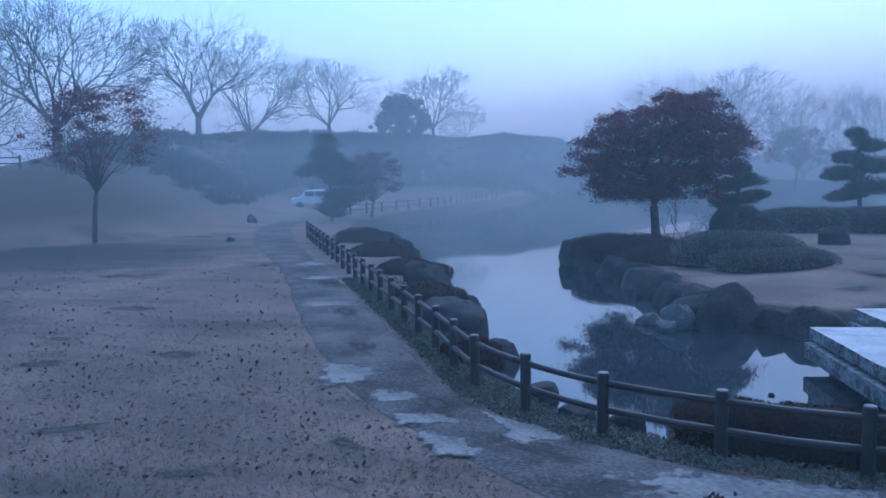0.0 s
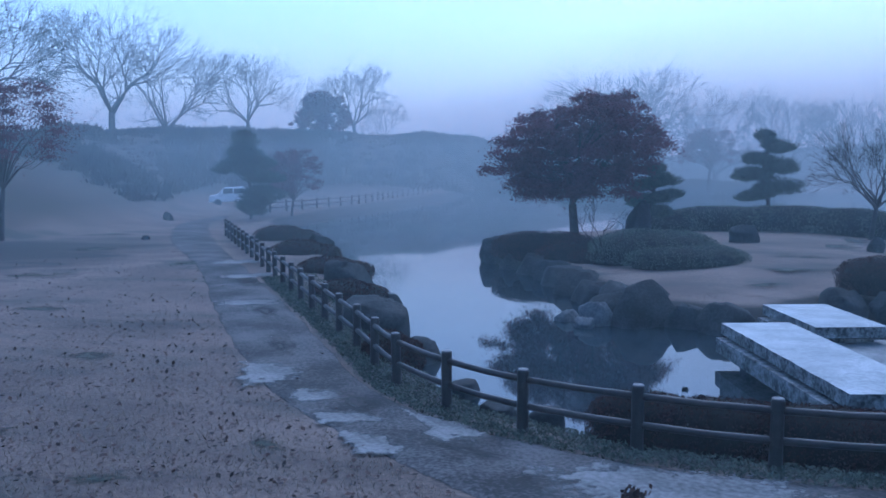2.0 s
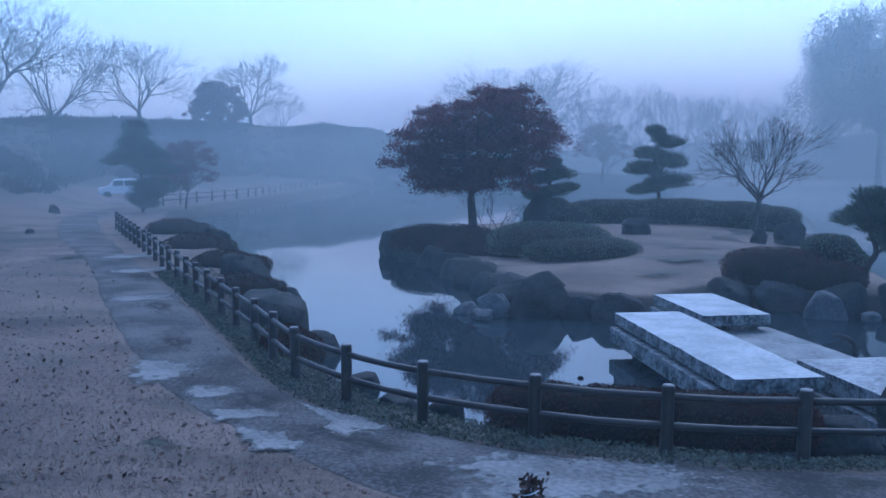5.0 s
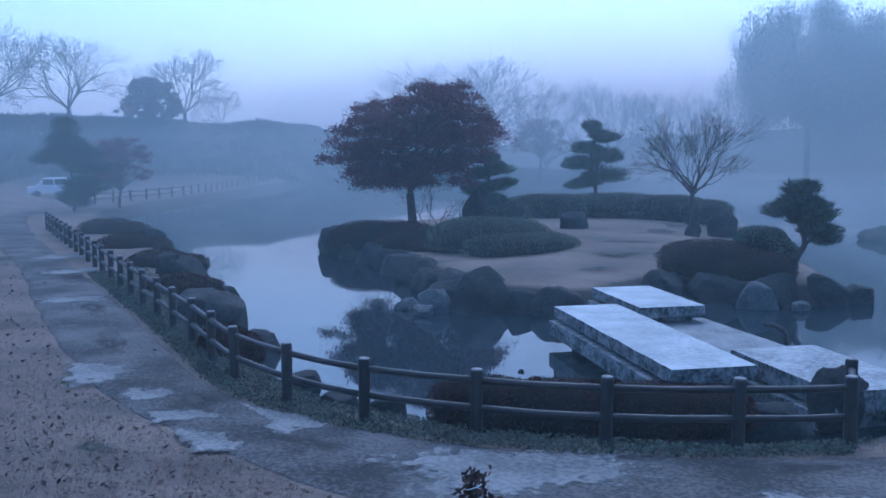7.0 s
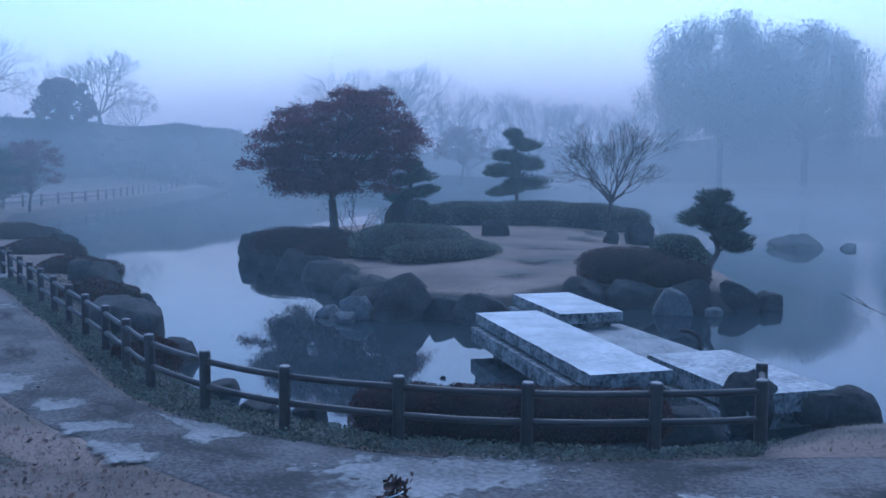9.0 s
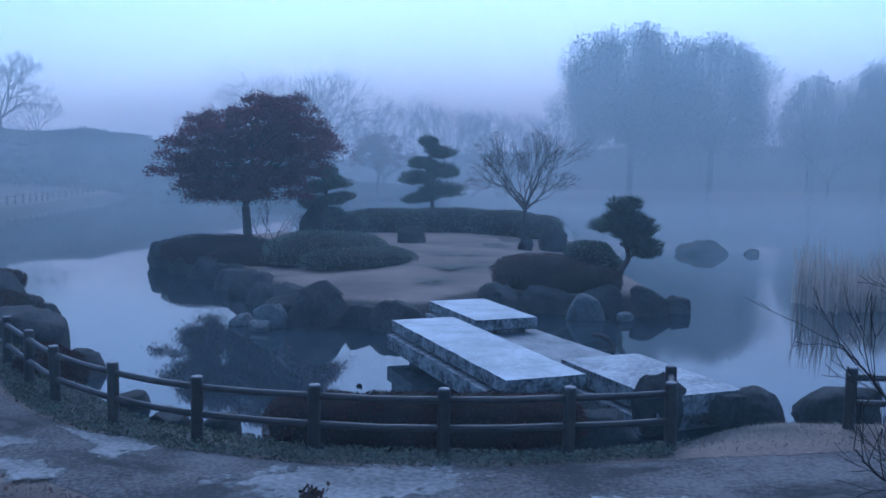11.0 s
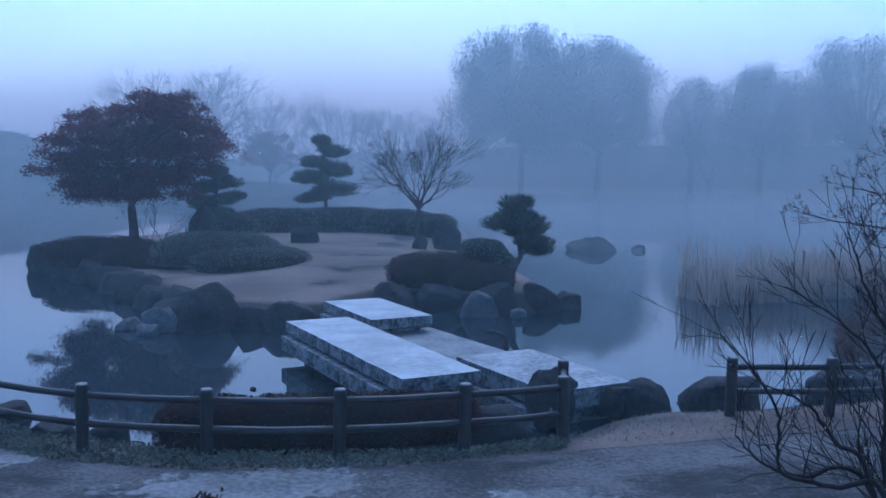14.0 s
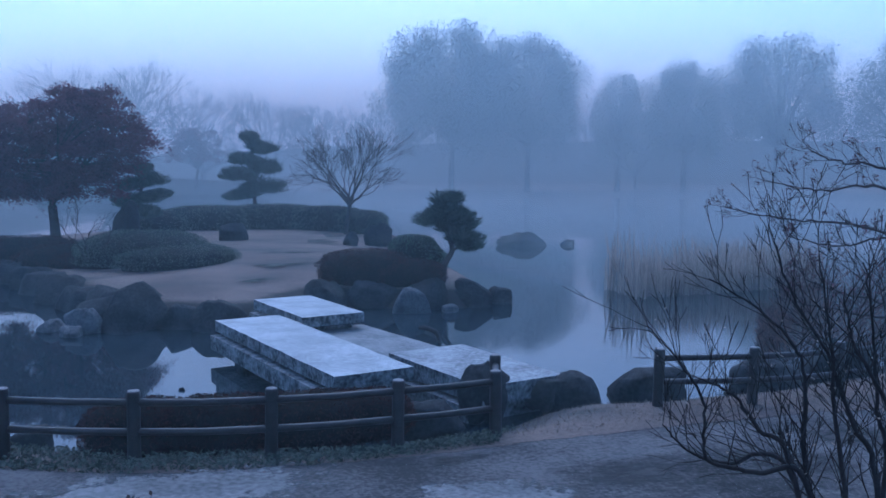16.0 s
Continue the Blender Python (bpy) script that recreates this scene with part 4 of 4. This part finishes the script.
willow(*polar(15.5, 105), 0.2, 18.7, 15.4, 51, "large weeping willow with hanging foliage in the mist", 8600)
willow(*polar(20.2, 108), 0.2, 17.8, 14.8, 52, "large weeping willow beside another in the mist", 8000)
willow(*polar(25.7, 112), 0.2, 14.0, 7.6, 53, "slender willow in the mist", 2600)
willow(*polar(29.6, 110), 0.2, 14.9, 10.8, 54, "weeping willow fading into mist", 5200)
willow(*polar(34.8, 113), 0.2, 17.8, 16.0, 55, "broad weeping willow fading into mist", 8600)
willow(*polar(41.5, 109), 0.2, 16.5, 12.5, 56, "weeping willow at the edge of the mist", 5000)

# ---- reeds ----
rnd = random.Random(88)
reeds = Shape()
for _ in range(2000):
    u = rnd.random()
    if 0.05 < u < 0.085:
        continue
    x, y = 11.9 + 7.0 * u + rnd.gauss(0, 0.1), 23.2 + 1.2 * u + rnd.uniform(0, 2.2)
    h = rnd.uniform(0.7, 2.2) * (0.82 + 0.25 * noise.noise(Vector((u * 9, 0, 0)))) + (0.35 if u < 0.05 else 0)
    lean = Vector((rnd.gauss(0, 0.1), rnd.gauss(0, 0.1), 0))
    b = Vector((x, y, WATER_Z - 0.2))
    n = len(reeds.v)
    w = Vector((rnd.uniform(0.008, 0.02), rnd.gauss(0, 0.01), 0))
    m, t = b + lean * 0.4 + Vector((0, 0, h * 0.6)), b + lean * 2 + Vector((0, 0, h))
    reeds.v += [b - w, b + w, m + w, m - w, t]
    reeds.f += [(n, n + 1, n + 2, n + 3), (n + 3, n + 2, n + 4)]
tagged(new("reeds", reeds.mesh("reeds", REED)), "stand of dry straw-coloured reeds in the water", "reeds", kind="stuff")

# ---- russet brush beside the reeds
thicket = Shape()
for _ in range(11000):
    b, dist = rnd.uniform(34.2, 47), rnd.uniform(18.5, 23)
    x, y = polar(b, dist)
    tall = 2.1 * (0.75 + 0.5 * noise.noise(Vector((b * 0.5, dist * 0.4, 1.0)))) * min(1.0, (b - 33.7) / 2.0)
    u = Vector((rnd.gauss(0, 0.5), rnd.gauss(0, 0.5), 0.8)).normalized() * rnd.uniform(0.08, 0.3)
    thicket.card(Vector((x, y, WATER_Z + 0.1 + tall * rnd.random() ** 1.4)), u, u.orthogonal().normalized() * rnd.uniform(0.006, 0.03))
THICKET = material("russet_twigs", (0.05, 0.026, 0.024), (0.15, 0.09, 0.075), 0.6, 0.9, 0.0, 5.0, per_piece=0.3, specular=0.1)
tagged(new("waterside_brush", thicket.mesh("waterside_brush", THICKET)), "hazy russet brush at the water beside the reeds", "brush", kind="stuff")

# ---- bank shrubs, far off ----
rnd = random.Random(99)
brush_leaf = Shape()
for (x0, y0, z0), (x1, y1, z1) in zip(CREST[2:6], CREST[3:6]):
    run = Vector((x1 - x0, y1 - y0)).normalized()
    inward = Vector((run.y, -run.x))
    n = int(math.hypot(x1 - x0, y1 - y0) * 34)
    for k in range(n):
        s = rnd.random()
        p = Vector((x0 + (x1 - x0) * s, y0 + (y1 - y0) * s)) + inward * (12 * rnd.random() ** 1.5 - 0.8)
        thick = noise.noise(Vector((p.x * 0.12, p.y * 0.12, 2.0)))
        if thick < rnd.uniform(-0.9, 0.1) or p.y < 49:
            continue
        z, tall = land_at(p.x, p.y), rnd.uniform(0.5, 1.1) * (1 + thick)
        for _ in range(16):
            lean = Vector((rnd.gauss(0, 0.35), rnd.gauss(0, 0.35), 1)).normalized()
            u = lean * tall * rnd.uniform(0.2, 0.5)
            c = Vector((p.x + rnd.gauss(0, 0.35), p.y + rnd.gauss(0, 0.35), z + u.z * rnd.uniform(0.8, 1.1)))
            brush_leaf.card(c, u, u.orthogonal().normalized() * rnd.uniform(0.05, 0.14))
BRUSH = material("dry_brush", (0.016, 0.012, 0.01), (0.066, 0.05, 0.038), 0.3, 0.9, 0.0, 3.0, per_piece=0.3)
tagged(new("bank_brush", brush_leaf.mesh("bank_brush", BRUSH)), "dark belt of dry brush along the top of the grassy bank", "brush", kind="stuff")
clipped("clipped_hedge", "dark low hedge on the misty far shore", "hedge", -3.0, 101.0, -0.1, [((-9, 4, 0.4), (4.5, 1.5, 1.2)), ((-4, 2, 0.4), (4.5, 1.5, 1.2)), ((1, 1, 0.4), (4.5, 1.5, 1.1)), ((6, 1, 0.3), (4.5, 1.5, 1.0))], BROWN_LEAF, 9000, 0.12, 15)

# ---- white car at the end of the path ----
car = thing("car", "small white parked car half hidden by a pine", "car", *polar(-29.0, 74), land_at(*polar(-29.0, 74)), 29)
body = Shape()
profile = [(-1.7, 0.35), (-1.68, 0.8), (-1.05, 0.92), (-0.55, 1.45), (0.9, 1.5), (1.5, 1.02), (1.7, 0.9), (1.7, 0.35)]
for side in (-0.74, -0.66, 0.66, 0.74):
    for x, z in profile:
        body.v.append(Vector((x, side * (0.88 if z > 1.2 else 1.0), z if abs(side) < 0.7 else (z - 0.04 if z > 0.5 else z + 0.04))))
k = len(profile)
for a in range(3):
    for i in range(k):
        body.f.append((a * k + i, a * k + (i + 1) % k, (a + 1) * k + (i + 1) % k, (a + 1) * k + i))
body.f += [tuple(range(k - 1, -1, -1)), tuple(range(3 * k, 4 * k))]
part("body", body, CAR_PAINT, car)
for y in (-0.73, 0.73):
    for x0, x1 in ((-0.62, 0.1), (0.18, 1.0)):
        w = Shape()
        w.box(x0, x1, y - 0.02, y + 0.02, 0.98, 1.36)
        part("side_window", w, CAR_GLASS, car)
    for x in (-1.05, 1.1):
        w = Shape()
        w.tube([(x, y - 0.09, 0.28), (x, y - 0.07, 0.28), (x, y + 0.07, 0.28), (x, y + 0.09, 0.28)], [0.22, 0.28, 0.28, 0.22], 16)
        part("wheel", w, RUBBER, car)

# ---- worn pale patches on the path ----
def patch(x, y, w, d, turn, name="damp_stain", mat=DAMP, label="dark damp stain on the footpath", group="damp stains of the path"):
    me = bpy.data.meshes.new(name)
    n = 32
    verts = [(0, 0, 0)] + [(math.cos(2 * math.pi * k / n), math.sin(2 * math.pi * k / n), 0) for k in range(n)]
    me.from_pydata(verts, [], [(0, 1 + k, 1 + (k + 1) % n) for k in range(n)])
    me.materials.append(mat)
    ob = new(name, me)
    ob.matrix_world = pose(x, y, land_at(x, y) + (0.036 if mat == DAMP else 0.012), 0, 0, turn) @ Matrix.Diagonal((w / 2, d / 2, 1, 1))
    return tagged(ob, label, "patch", group, "structure")


def worn_patch(*outline):
    """A thin skin of pale concrete whose rim crumbles away."""
    rim = smooth_line([Vector(p) for p in outline + outline[:1]], 10)[:-1]
    mid = sum(rim, Vector((0, 0))) / len(rim)
    verts, edge = [(0, 0, 0)], [1.0]
    for part_way, value in ((0.3, 1.0), (0.75, 0.5), (1.2, 0.0)):
        for q in rim:
            d = (q - mid) * part_way
            d *= 1 + 0.10 * noise.noise(Vector((q.x * 2.3, q.y * 2.3, 4.0))) + 0.06 * noise.noise(Vector((q.x * 6, q.y * 6, 9.0)))
            verts.append((d.x, d.y, 0.0))
            edge.append(value)
    n = len(rim)
    faces = [(0, 1 + k, 1 + (k + 1) % n) for k in range(n)]
    for ring in (0, 1):
        faces += [(1 + ring * n + k, 1 + ring * n + n + k, 1 + ring * n + n + (k + 1) % n, 1 + ring * n + (k + 1) % n) for k in range(n)]
    me = bpy.data.meshes.new("worn_patch")
    me.from_pydata(verts, [], faces)
    me.materials.append(PATCH)
    me.attributes.new("edge", "FLOAT", "POINT").data.foreach_set("value", edge)
    me.update()
    ob = new("worn_patch", me)
    ob.matrix_world = pose(mid.x, mid.y, land_at(mid.x, mid.y) + 0.04)
    return tagged(ob, "pale worn patch of concrete on the footpath", "patch", "worn patches of the path", "structure")


worn_patch((-1.9, 9.4), (-1.05, 9.95), (-0.2, 9.82), (1.12, 9.76), (1.08, 8.9), (0.4, 8.7), (-0.3, 8.25), (-1.25, 8.25), (-1.4, 8.9))
worn_patch((-4.0, 11.5), (-3.4, 11.2), (-2.6, 10.75), (-2.35, 10.25), (-3.3, 10.15), (-3.25, 10.6))
worn_patch((-5.1, 10.95), (-4.2, 11.05), (-3.9, 10.75), (-4.7, 10.45))
worn_patch((-4.3, 10.3), (-3.6, 10.1), (-3.2, 9.6), (-3.7, 9.4), (-4.1, 9.9))
worn_patch((-5.7, 12.0), (-5.0, 12.1), (-5.0, 11.45), (-5.6, 11.4))
worn_patch((-7.4, 13.5), (-6.4, 13.5), (-6.0, 12.5), (-6.6, 12.0))
worn_patch((2.0, 8.8), (3.4, 8.6), (3.5, 7.9), (2.1, 8.0))
worn_patch((-11.4, 19.4), (-10.0, 20.1), (-9.6, 19.3), (-10.8, 18.8))
worn_patch((-13.9, 23.8), (-12.4, 25.0), (-12.1, 24.0), (-13.2, 23.2))
worn_patch((-16.2, 27.2), (-14.2, 28.4), (-14.0, 27.2), (-15.4, 26.4))
for p in [(-11.9, 12.0, 1.8, 1.2, 20), (-10.2, 13.4, 1.5, 1.1, 0), (-19.0, 23.0, 3.0, 2.2, 10), (-27.5, 37.5, 4.5, 4.0, 0), (-14.8, 17.6, 2.0, 1.3, 0), (-8.6, 9.0, 1.6, 0.7, 30), (-6.1, 8.1, 1.3, 0.6, 20), (-23.5, 31.5, 3.2, 2.4, 0),
          (-16.5, 27.0, 2.0, 2.0, 0), (3.0, 30.0, 2.6, 2.2, 0), (4.2, 34.5, 3.0, 3.0, 0), (1.3, 25.0, 1.8, 1.6, 0), (5.2, 37.5, 3.0, 2.6, 0), (2.3, 27.4, 2.2, 2.0, 0), (-5.0, 9.6, 0.9, 0.5, -30), (-13.5, 14.0, 1.6, 0.9, 0)]:
    patch(*p, "moss_patch", MOSS, "dark mossy patch in the winter lawn", "moss patches of the lawn")

for p in [(4.6, 8.7, 2.6, 1.2, 5), (6.2, 8.4, 3.0, 1.6, 8), (3.0, 8.3, 2.4, 0.9, 0), (5.0, 7.6, 3.4, 1.2, 0), (7.4, 9.2, 2.4, 1.4, 5), (-0.9, 9.2, 2.4, 0.9, -12), (-2.6, 9.9, 2.0, 0.8, -30), (-4.6, 11.6, 2.0, 0.9, -50),
          (2.6, 9.5, 1.6, 0.5, 0), (-7.4, 15.0, 2.2, 0.9, -56), (-9.4, 18.4, 2.6, 1.0, -56), (-12.2, 22.8, 3.0, 1.2, -56)]:
    patch(*p, "damp_stain", DAMP, "dark damp stain on the footpath", "damp stains of the path")

# ---- weeds along the foot of the fence ----
rnd = random.Random(55)
gen = np.random.default_rng(7)


def scatter(shape, xs, ys, draw):
    for x, y, z in zip(xs, ys, land(xs, ys)):
        draw(shape, float(x), float(y), float(z))


def by_bearing(line):
    """Bearing and distance from the eye along a line, in order."""
    return zip(*sorted((math.atan2(p.x, p.y), p.length) for p in line))


in_a, in_r = (np.array(v) for v in by_bearing(INNER_LINE))
out_a, out_r = (np.array(v) for v in by_bearing(OUTER_LINE))


def off_path(a, d, edge=0.0):
    """True where the lawn lies, seen from the eye at bearing a and distance d."""
    return (d > np.interp(a, in_a, in_r) + edge) | (d < np.interp(a, out_a, out_r) - edge)


def weed(shape, x, y, z):
    c = Vector((x, y, z + rnd.uniform(0.0, 0.09)))
    u = Vector((rnd.gauss(0, 1), rnd.gauss(0, 1), rnd.uniform(0.0, 1.2))).normalized() * rnd.uniform(0.02, 0.045)
    shape.card(c, u, u.orthogonal().normalized() * rnd.uniform(0.01, 0.025))


weeds = Shape()
line = np.array([(p.x, p.y) for p in smooth_line([Vector(p) for p in FENCE_LINE[:16]], 12)])
pick = line[gen.integers(0, len(line), 22000)]
off = np.where(gen.random(22000) < 0.65, np.abs(gen.normal(0, 0.3, 22000)) - 0.38, gen.uniform(0, 1.2, 22000))
scatter(weeds, pick[:, 0] + off * 0.5 + gen.uniform(-0.1, 0.1, 22000), pick[:, 1] + off, weed)
WEED = material("low_weed_leaf", (0.035, 0.042, 0.026), (0.14, 0.145, 0.10), 2.0, 0.85, 0.0, 15.0, per_piece=0.4)
tagged(new("weeds", weeds.mesh("weeds", WEED)), "low green weeds at the foot of the fence", "weeds", kind="stuff")


# ---- fallen leaves and grass blades on the lawn ----
def fallen(shape, x, y, z):
    s = rnd.uniform(0.018, 0.05)
    u = Vector((rnd.gauss(0, 1), rnd.gauss(0, 1), rnd.gauss(0, 0.35))).normalized() * s
    shape.card(Vector((x, y, z + 0.02 + s * 0.3)), u, u.cross(Vector((rnd.gauss(0, 0.3), rnd.gauss(0, 0.3), 1))).normalized() * s)


def blade(shape, x, y, z):
    n = len(shape.v)
    w = Vector((rnd.gauss(0, 1), rnd.gauss(0, 1), 0)).normalized() * 0.006
    b = Vector((x, y, z - 0.005))
    shape.v += [b - w, b + w, Vector((x + rnd.gauss(0, 0.025), y + rnd.gauss(0, 0.025), z + rnd.uniform(0.015, 0.05)))]
    shape.f.append((n, n + 1, n + 2))


leaves = Shape()
a, d = np.radians(gen.uniform(-52, 5, 15000)), 6.0 + 34 * gen.random(15000) ** 1.2
keep = ((d < np.interp(a, out_a, out_r) - 0.1) | (gen.random(15000) < 0.03)) & (d < np.interp(a, in_a, in_r) - 0.2)
scatter(leaves, (d * np.sin(a))[keep], (d * np.cos(a))[keep], fallen)
tagged(new("fallen_leaves", leaves.mesh("fallen_leaves", FALLEN)), "dark dry leaves scattered over the winter lawn", "leaves", kind="stuff")

blades = Shape()
a, d = np.radians(gen.uniform(-50, 45, 110000)), 5.5 + 18 * gen.random(110000) ** 1.5
x, y = d * np.sin(a), d * np.cos(a)
keep = off_path(a, d, 0.05) & (land(x, y) > -0.3)
scatter(blades, x[keep], y[keep], blade)
STRAW = material("straw_blade", (0.13, 0.10, 0.075), (0.32, 0.255, 0.19), 0.5, 0.95, 0.0, 6.0, per_piece=0.4)
tagged(new("grass", blades.mesh("grass", STRAW)), "short dry straw-coloured grass blades", "grass", kind="stuff")

# ---- bare shrub beside the camera and the tree at the water ----
def shrub(name, label, x, y, z, stems, seed, leaf=None, leaves_n=0, leaf_size=0.02, category="shrub"):
    r = random.Random(seed)
    ob = thing(name, label, category, x, y, z)
    wood, twigs, tips = Shape(), Shape(), []
    for d, length, radius, depth, spread, up in stems:
        grow(r, Vector((r.uniform(-0.05, 0.05), r.uniform(-0.05, 0.05), 0)), Vector(d), length, radius, depth, wood, twigs, spread, up, (2, 3), tips, 0.74, 0.15, 0.7, depth - 1, 0.0045)
    part("stem", wood, BARK, ob, smooth=True)
    part("crown", twigs, DARK_TWIG if name == "bare_shrub" else TWIG, ob)
    if leaf:
        crown = Shape()
        for _ in range(leaves_n):
            p = r.choice(tips) + Vector((r.gauss(0, 0.03), r.gauss(0, 0.03), r.gauss(0, 0.03)))
            u = Vector((r.gauss(0, 1), r.gauss(0, 1), r.gauss(0, 1) - 0.8)).normalized() * leaf_size * r.uniform(0.6, 1.3)
            crown.card(p, u, u.orthogonal().normalized() * leaf_size * 0.7)
        part("foliage", crown, leaf, ob)
    return ob


def by_eye(bearing, dist, z):
    x, y = polar(bearing, dist)
    return Vector((x, y, z))


def stemmed(name, label, category, foot, dist, stems, seed, bark, thick, twig_len, twig_gap, twig_depth, leaf=None, leaves_n=0, leaf_size=0.02, spread=0.45, wander=0.015):
    """Long bent stems that all rise from one foot, with twigs along them."""
    r = random.Random(seed)
    ob = thing(name, label, category, foot.x, foot.y, foot.z)
    wood, twigs, tips = Shape(), Shape(), []
    for line in stems:
        depth_off = r.uniform(-0.06, 0.06) * dist
        way = [Vector((r.gauss(0, 0.05), r.gauss(0, 0.05), -0.1))] + [by_eye(b, dist + depth_off * min(1, k), z) - foot for k, (b, z) in enumerate(line, 1)]
        pts = smooth_line(way, 9)
        pts = [q + Vector((r.gauss(0, 1), r.gauss(0, 1), r.gauss(0, 1))) * twig_len * wander for q in pts]
        n = len(pts)
        wood.tube(pts, [thick * (1 - 0.82 * i / n) for i in range(n)], 6, caps=False)
        gap = 0.0
        for i in range(8, n):
            seg = pts[i] - pts[i - 1]
            gap += seg.length
            while gap > twig_gap:
                gap -= twig_gap * r.uniform(0.7, 1.3)
                side = Vector((r.gauss(0, 1), r.gauss(0, 1), r.gauss(0, 0.6))).normalized()
                d = (seg.normalized() * 0.9 + side + Vector((0, 0, 0.45))).normalized()
                grow(r, pts[i], d, twig_len * r.uniform(0.4, 1.1), thick * 0.3 * (1 - 0.5 * i / n), twig_depth, wood, twigs, spread, 0.08, (1, 3), tips, 0.72, 0.06, 0.65, 9, thick * 0.1)
    part("stem", wood, bark, ob, smooth=True)
    part("crown", twigs, bark, ob)
    if leaf:
        crown = Shape()
        for _ in range(leaves_n):
            q = r.choice(tips) + Vector((r.gauss(0, 1), r.gauss(0, 1), r.gauss(0, 1))) * leaf_size
            u = Vector((r.gauss(0, 1), r.gauss(0, 1), r.gauss(0, 1) - 0.8)).normalized() * leaf_size * r.uniform(0.6, 1.3)
            crown.card(q, u, u.orthogonal().normalized() * leaf_size * 0.7)
        part("foliage", crown, leaf, ob)
    return ob


stemmed("bare_shrub", "dark leafless shrub with fine twigs and a few dry leaves", "shrub", by_eye(40.5, 5.2, 0.0), 5.5,
        [[(41, 1.45), (39.5, 1.85), (38.2, 2.2), (36.3, 2.5), (34.9, 2.85)], [(41.4, 1.5), (40.8, 1.9), (40.5, 2.3), (39.8, 2.75)],
         [(37.5, 1.42), (34.5, 1.5), (31.5, 1.56), (31.2, 1.9), (29.5, 2.15), (27.9, 2.32)], [(37.2, 1.45), (37, 1.85), (36.6, 2.15), (34.5, 2.4), (31.3, 2.6)],
         [(39.4, 1.4), (38.6, 1.9), (38.3, 2.3), (37.4, 2.75)], [(36.5, 1.45), (32.5, 1.5), (30.5, 1.55), (28.8, 1.7)],
         [(36.6, 1.5), (34.5, 1.75), (32.8, 1.95), (30.5, 2.05)], [(42, 1.5), (42.6, 2.2), (42, 2.8)], [(42.5, 1.5), (41.5, 2.0), (39.5, 2.35), (38.8, 2.6)]],
        5, DARK_TWIG, 0.021, 0.27, 0.062, 2, REED, 220, 0.013, 0.36)
stemmed("waterside_tree", "low spreading leafless tree with a few russet leaves over the water", "tree", by_eye(46.5, 15.4, -0.1), 15.0,
        [[(45, 2.3), (40.5, 2.95), (37, 2.9), (34.4, 3.05)], [(45, 1.8), (40, 2.35), (36, 2.45), (32.3, 2.6)], [(45, 2.4), (41, 3.2), (38, 3.35), (36.2, 3.55)],
         [(45, 1.6), (41, 2.15), (38.5, 2.0), (35.5, 2.15)], [(45, 1.0), (41, 1.3), (37.5, 1.5), (36, 1.85)], [(46, 2.6), (43, 3.3), (41.3, 3.6)], [(45, 0.9), (41, 0.9), (37.5, 1.0), (35, 1.15)]],
        9, TWIG, 0.034, 0.24, 0.11, 3, MAPLE_LEAF, 2600, 0.026, 0.5, 0.06)
shrub("bare_shrub", "small leafless shrub on the island before the maple", -3.2, 29.0, 0.3, [((-0.5, 0, 1), 0.7, 0.03, 4, 0.4, 0.1), ((0.5, 0, 0.9), 0.8, 0.03, 4, 0.4, 0.1), ((0.1, 0, 1), 0.6, 0.03, 4, 0.4, 0.1)], 12)

# dead branch standing in the water
snag = Shape()
snag.tube(smooth_line([Vector((0, 0, -0.4)), Vector((0, 0, 0.12)), Vector((-0.18, 0, 0.3)), Vector((-0.42, 0.02, 0.34))], 5), [0.05] * 11 + [0.045] * 3 + [0.04, 0.03], 8)
dead = new("dead_branch", snag.mesh("dead_branch", BARK, True))
dead.matrix_world = pose(4.87, 18.5, WATER_Z)
tagged(dead, "bent dead branch sticking out of the pond", "branch")

# dry curled plant on the path side below the eye
plant = thing("dried_plant", "dark withered plant with curled leaves", "plant", -0.47, 6.58, 0.765)
stem, curl = Shape(), Shape()
stem.tube([(0, 0, -0.86), (0.02, 0, -0.2), (0, 0, 0.2)], [0.012, 0.01, 0.008], 6)
for _ in range(150):
    u = Vector((rnd.gauss(0, 1), rnd.gauss(0, 1), rnd.gauss(0, 1))).normalized() * rnd.uniform(0.02, 0.045)
    curl.card(Vector((rnd.gauss(0, 0.07), rnd.gauss(0, 0.05), rnd.uniform(-0.1, 0.19))), u, u.orthogonal().normalized() * 0.03)
part("stem", stem, BARK, plant)
part("foliage", curl, FALLEN, plant)
cord = Shape()
cord.tube([(0.075 * math.cos(2 * math.pi * k / 20), 0.07 * math.sin(2 * math.pi * k / 20), 0.07 + 0.03 * math.cos(2 * math.pi * k / 20)) for k in range(21)], [0.004] * 21, 5, caps=False)
part("cord", cord, CAR_PAINT, plant, "thin white cord")
